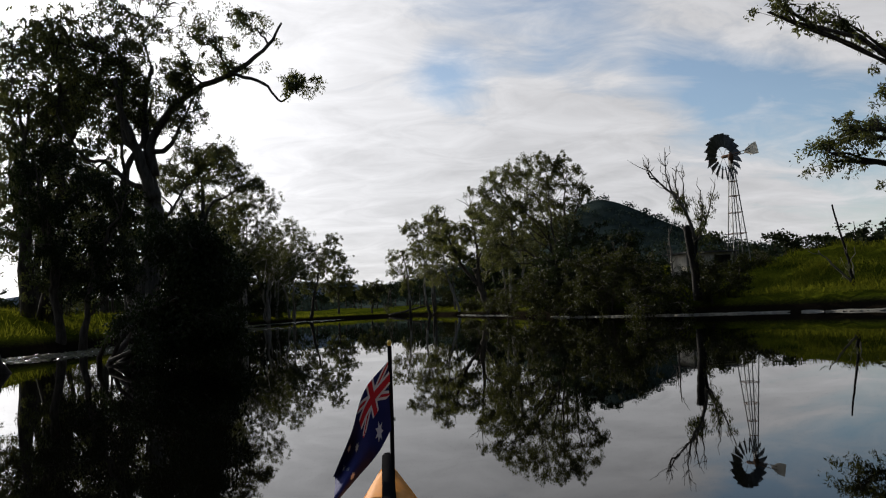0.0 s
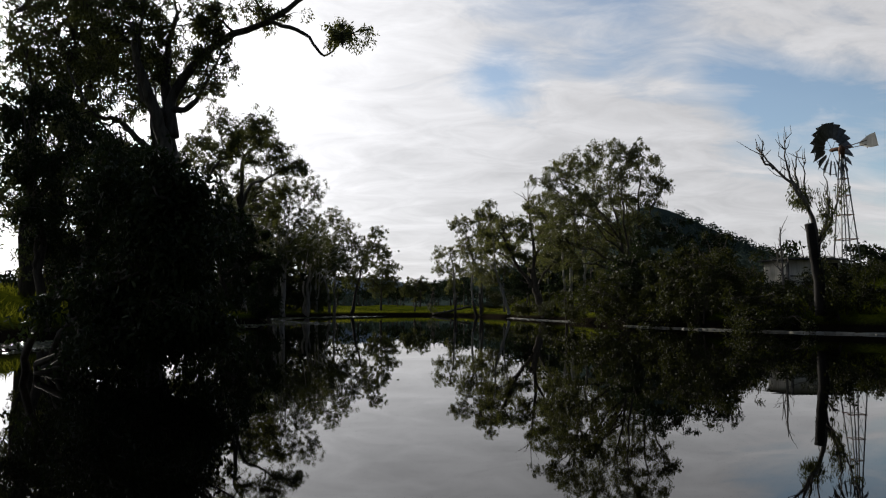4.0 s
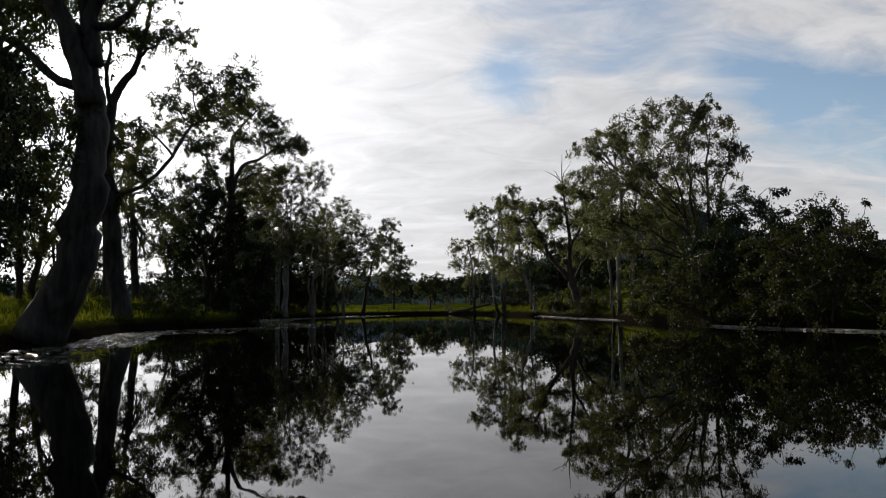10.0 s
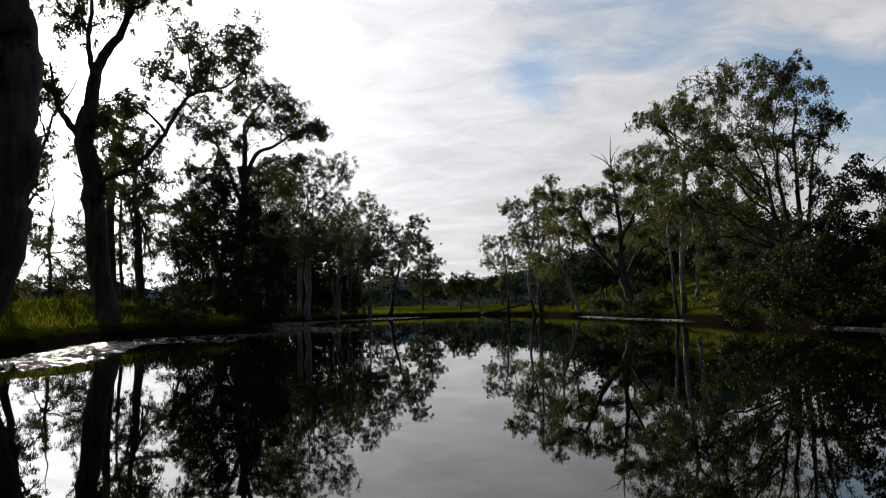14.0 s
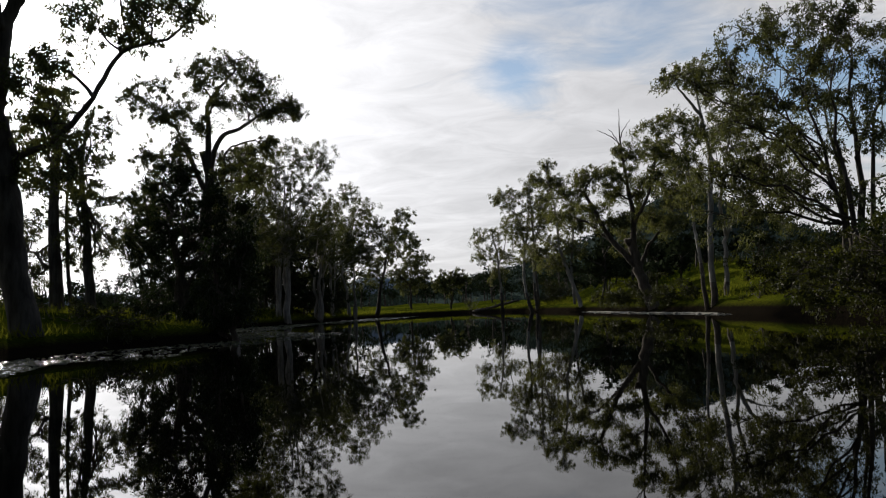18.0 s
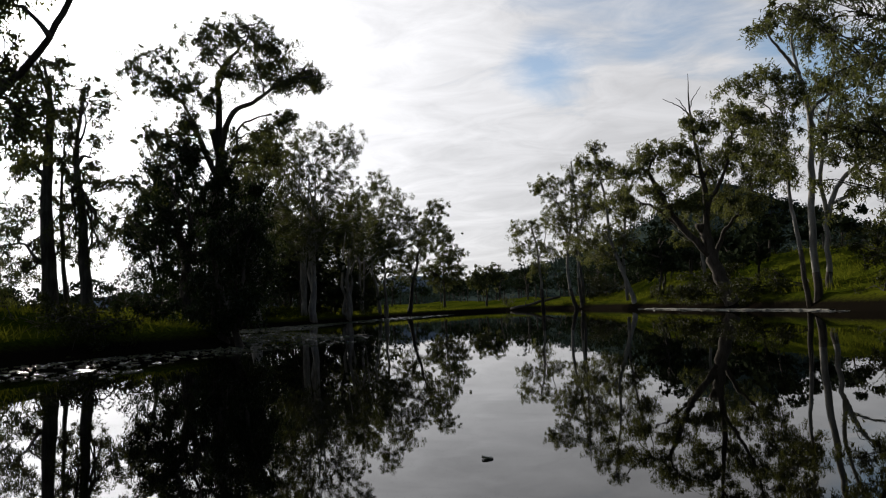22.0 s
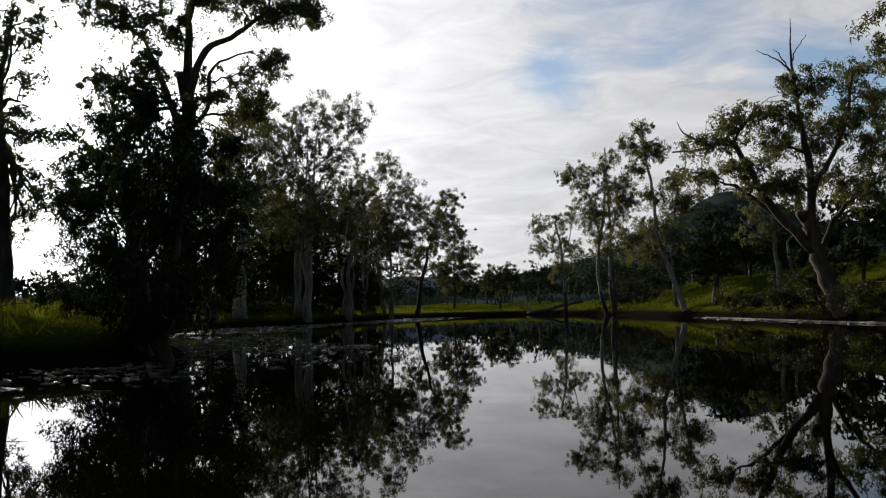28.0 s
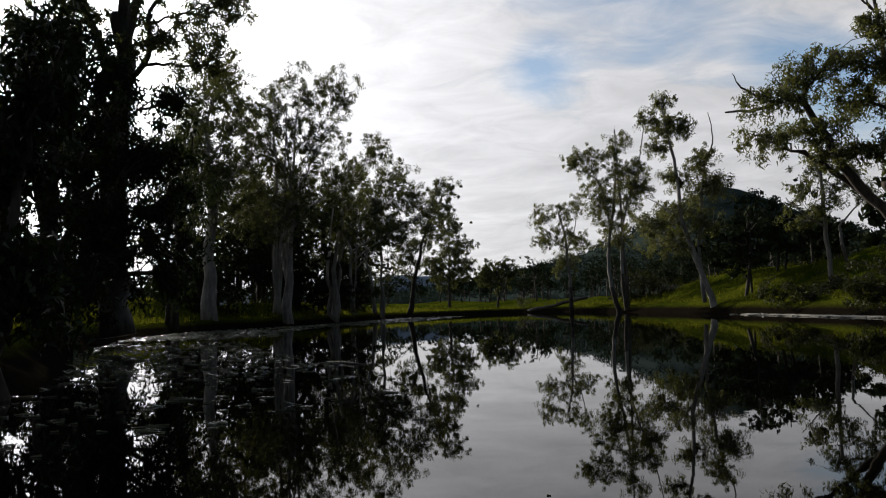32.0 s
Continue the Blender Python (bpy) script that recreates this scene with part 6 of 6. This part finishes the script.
def kayak(x, y, turn):
    ob = tagged(new("kayak"), "amber plastic kayak floating with a flag at its bow", "kayak")
    ob.matrix_basis = pose(x, y, 0, 0, 0, turn)
    # along, half width, keel, gunwale, deck ridge
    st = [(-1.80, 0.02, 0.20, 0.33, 0.35), (-1.6, 0.12, 0.03, 0.28, 0.33), (-1.25, 0.25, -0.07, 0.25, 0.31), (-0.62, 0.32, -0.10, 0.24, 0.29), (-0.5, 0.33, -0.10, 0.24, 0.29), (0.0, 0.345, -0.10, 0.24, 0.29), (0.5, 0.33, -0.10, 0.245, 0.30), (0.62, 0.32, -0.10, 0.25, 0.31), (1.1, 0.25, -0.08, 0.26, 0.335), (1.5, 0.165, -0.05, 0.285, 0.36), (1.8, 0.10, 0.01, 0.315, 0.38), (2.0, 0.055, 0.08, 0.345, 0.395), (2.12, 0.02, 0.18, 0.37, 0.405), (2.16, 0.004, 0.26, 0.385, 0.408)]
    st = [row for row in st if row[0] != -0.62]
    st = [(s, w, k, g - 0.05 * min(1, max(0, (s - 0.7) / 1.1)), d - 0.05 * min(1, max(0, (s - 0.7) / 1.1))) for s, w, k, g, d in st]
    sect = []
    for s, w, k, g, d in st:
        sect.append([(0, s, k), (w * 0.62, s, k + (g - k) * 0.12), (w * 0.93, s, k + (g - k) * 0.5), (w, s, g), (w * 0.9, s, g + (d - g) * 0.45), (w * 0.5, s, g + (d - g) * 0.85), (0, s, d)])
    def loft(rows, cols, open_span=None):
        bm = bmesh.new()
        grid = {}
        for i in rows:
            for j in cols:
                for m in (1, -1):
                    px, py, pz = sect[i][j]
                    grid[i, j, m] = bm.verts.new((m * px, py, pz))
        for i in rows[:-1]:
            for j in cols[:-1]:
                if open_span and open_span[0] <= i < open_span[1] and j >= 4:
                    continue
                for m in (1, -1):
                    q = (grid[i, j, m], grid[i + 1, j, m], grid[i + 1, j + 1, m], grid[i, j + 1, m])
                    bm.faces.new(q if m == 1 else q[::-1])
        bmesh.ops.remove_doubles(bm, verts=bm.verts, dist=0.0005)
        bmesh.ops.recalc_face_normals(bm, faces=bm.faces)
        return bm
    rows = list(range(len(st)))
    hull = part("hull", loft(rows, [0, 1, 2, 3]), M_HULL, ob, "amber lower hull", True)
    part("deck", loft(rows, [3, 4, 5, 6], (3, 5)), M_HULL, ob, "amber deck with open cockpit", True)
    rim = [(-0.5, 0.0), (-0.5, 0.17), (-0.44, 0.27), (-0.2, 0.31), (0.1, 0.31), (0.35, 0.28), (0.5, 0.17), (0.52, 0.0)]
    loop = rim + [(s, -w) for s, w in rim[-2:0:-1]]
    v, f = [], []
    tube(v, f, [(w, s, 0.285) for s, w in loop + [loop[0]]], [0.022] * (len(loop) + 1), 8, False)
    place("coaming", mesh_of("coaming", v, f, M_BLACK), ob)
    bm = bmesh.new()
    box(bm, -0.2, 0.2, -0.32, 0.1, -0.02, 0.05)
    bmesh.ops.bevel(bm, geom=bm.edges[:], offset=0.02, segments=2, affect="EDGES")
    seat = part("seat", bm, M_BLACK, ob, "black moulded seat")
    bm = bmesh.new()
    box(bm, -0.19, 0.19, -0.4, -0.34, 0.02, 0.3)
    bmesh.ops.bevel(bm, geom=bm.edges[:], offset=0.02, segments=2, affect="EDGES")
    part("backrest", bm, M_BLACK, ob)
    # gunwale seam on each side
    for m in (1, -1):
        v, f = [], []
        tube(v, f, [(m * (w + 0.004), s, g) for s, w, k, g, d in st], [0.008] * len(st), 5)
        place("seam", mesh_of("seam", v, f, M_HULL), ob)
    # black carry loop standing on the bow
    v, f = [], []
    tube(v, f, [(0, 1.62, 0.315), (0, 1.72, 0.335), (0, 1.86, 0.35), (0, 1.96, 0.375), (0, 2.02, 0.39), (0, 2.06, 0.375), (0, 2.08, 0.34)], [0.016, 0.018, 0.017, 0.017, 0.016, 0.016, 0.014], 8)
    place("carry_strap", mesh_of("carry_strap", v, f, M_BLACK), ob, "black rubber strap over the bow")
    pole = [Vector((0.012, 1.93, 0.33)), Vector((0.016, 1.925, 0.52)), Vector((0.018, 1.92, 0.705))]
    staff = rod(ob, "flag_staff", pole, 0.006, M_BLACK, 8, "thin black staff")
    v, f = [], []
    tube(v, f, [pole[2], pole[2] + Vector((0, 0, 0.008)), pole[2] + Vector((0, 0, 0.016))], [0.004, 0.007, 0.003], 8)
    place("bead", mesh_of("bead", v, f, M_GOLD), staff, "yellow bead")

    # the cloth hangs from the staff and blows out to one side
    hoist, fly = 0.18, 0.34
    upper = flowing([(0.016, 0, 0.668), (-0.055, 0, 0.588), (-0.092, 0, 0.484), (-0.146, 0, 0.366)], 25)
    lower = flowing([(0.014, 0, 0.484), (-0.022, 0, 0.429), (-0.076, 0, 0.366), (-0.138, 0, 0.312)], 25)
    def cloth(u, v_, lift=0.0):
        k = min(23, int(u * 24))
        f_ = u * 24 - k
        p = upper[k].lerp(upper[k + 1], f_).lerp(lower[k].lerp(lower[k + 1], f_), v_)
        fold = 0.022 * math.sin(u * 8.0 + v_ * 2.5) * min(1, u * 2) + 0.05 * u * u * math.sin(v_ * 6.0)
        return p + Vector((0, 1.92 + fold - lift, 0))
    bm = bmesh.new()
    n = 22
    front = [[bm.verts.new(cloth(i / n, j / 12, 0.0)) for j in range(13)] for i in range(n + 1)]
    back = [[bm.verts.new(cloth(i / n, j / 12, -0.0012)) for j in range(13)] for i in range(n + 1)]
    for i in range(n):
        for j in range(12):
            bm.faces.new((front[i][j], front[i + 1][j], front[i + 1][j + 1], front[i][j + 1]))
            bm.faces.new((back[i][j + 1], back[i + 1][j + 1], back[i + 1][j], back[i][j]))
    flag = part("flag", bm, M_NAVY, staff, "navy cloth flag with a red and white cross and white stars", True)
    def bar(name, a, b, w, mat, lift):
        """A straight band on the cloth between two points of it."""
        bm = bmesh.new()
        du, dv = b[0] - a[0], b[1] - a[1]
        ln = math.hypot(du * fly, dv * hoist)
        nu, nv = -dv * hoist / ln * w / fly, du * fly / ln * w / hoist
        for s in (lift, -lift - 0.0012):
            row = []
            for i in range(9):
                t = i / 8
                u, v_ = a[0] + du * t, a[1] + dv * t
                row.append([bm.verts.new(cloth(min(0.5, max(0, u + k * nu)), min(0.5, max(0, v_ + k * nv)), s)) for k in (-0.5, 0.5)])
            for i in range(8):
                bm.faces.new((row[i][0], row[i + 1][0], row[i + 1][1], row[i][1]))
        return part(name, bm, mat, staff)
    bar("stripe", (0, 0), (0.5, 0.5), 0.020, M_WHITE, 0.0006)
    bar("stripe", (0, 0.5), (0.5, 0), 0.020, M_WHITE, 0.0006)
    bar("stripe", (0, 0), (0.5, 0.5), 0.007, M_RED, 0.002)
    bar("stripe", (0, 0.5), (0.5, 0), 0.007, M_RED, 0.002)
    bar("cross_bar", (0, 0.25), (0.5, 0.25), 0.034, M_WHITE, 0.003)
    bar("cross_bar", (0.25, 0), (0.25, 0.5), 0.034, M_WHITE, 0.003)
    bar("cross_bar", (0, 0.25), (0.5, 0.25), 0.020, M_RED, 0.0045)
    bar("cross_bar", (0.25, 0), (0.25, 0.5), 0.020, M_RED, 0.0045)
    for u, v_, r in ((0.25, 0.77, 0.026), (0.75, 0.2, 0.014), (0.63, 0.44, 0.014), (0.87, 0.40, 0.014), (0.75, 0.82, 0.014), (0.8, 0.55, 0.008)):
        bm = bmesh.new()
        for s in (0.0008, -0.002):
            ring_ = []
            for i in range(14):
                a = 2 * math.pi * i / 14
                rr = r * (1 if i % 2 == 0 else 0.5)
                ring_.append(bm.verts.new(cloth(u + math.cos(a) * rr / fly, v_ + math.sin(a) * rr / hoist, s)))
            bm.faces.new(ring_)
        part("star", bm, M_WHITE, staff)
    return ob


kayak(0.0, 0.02, 5.0)
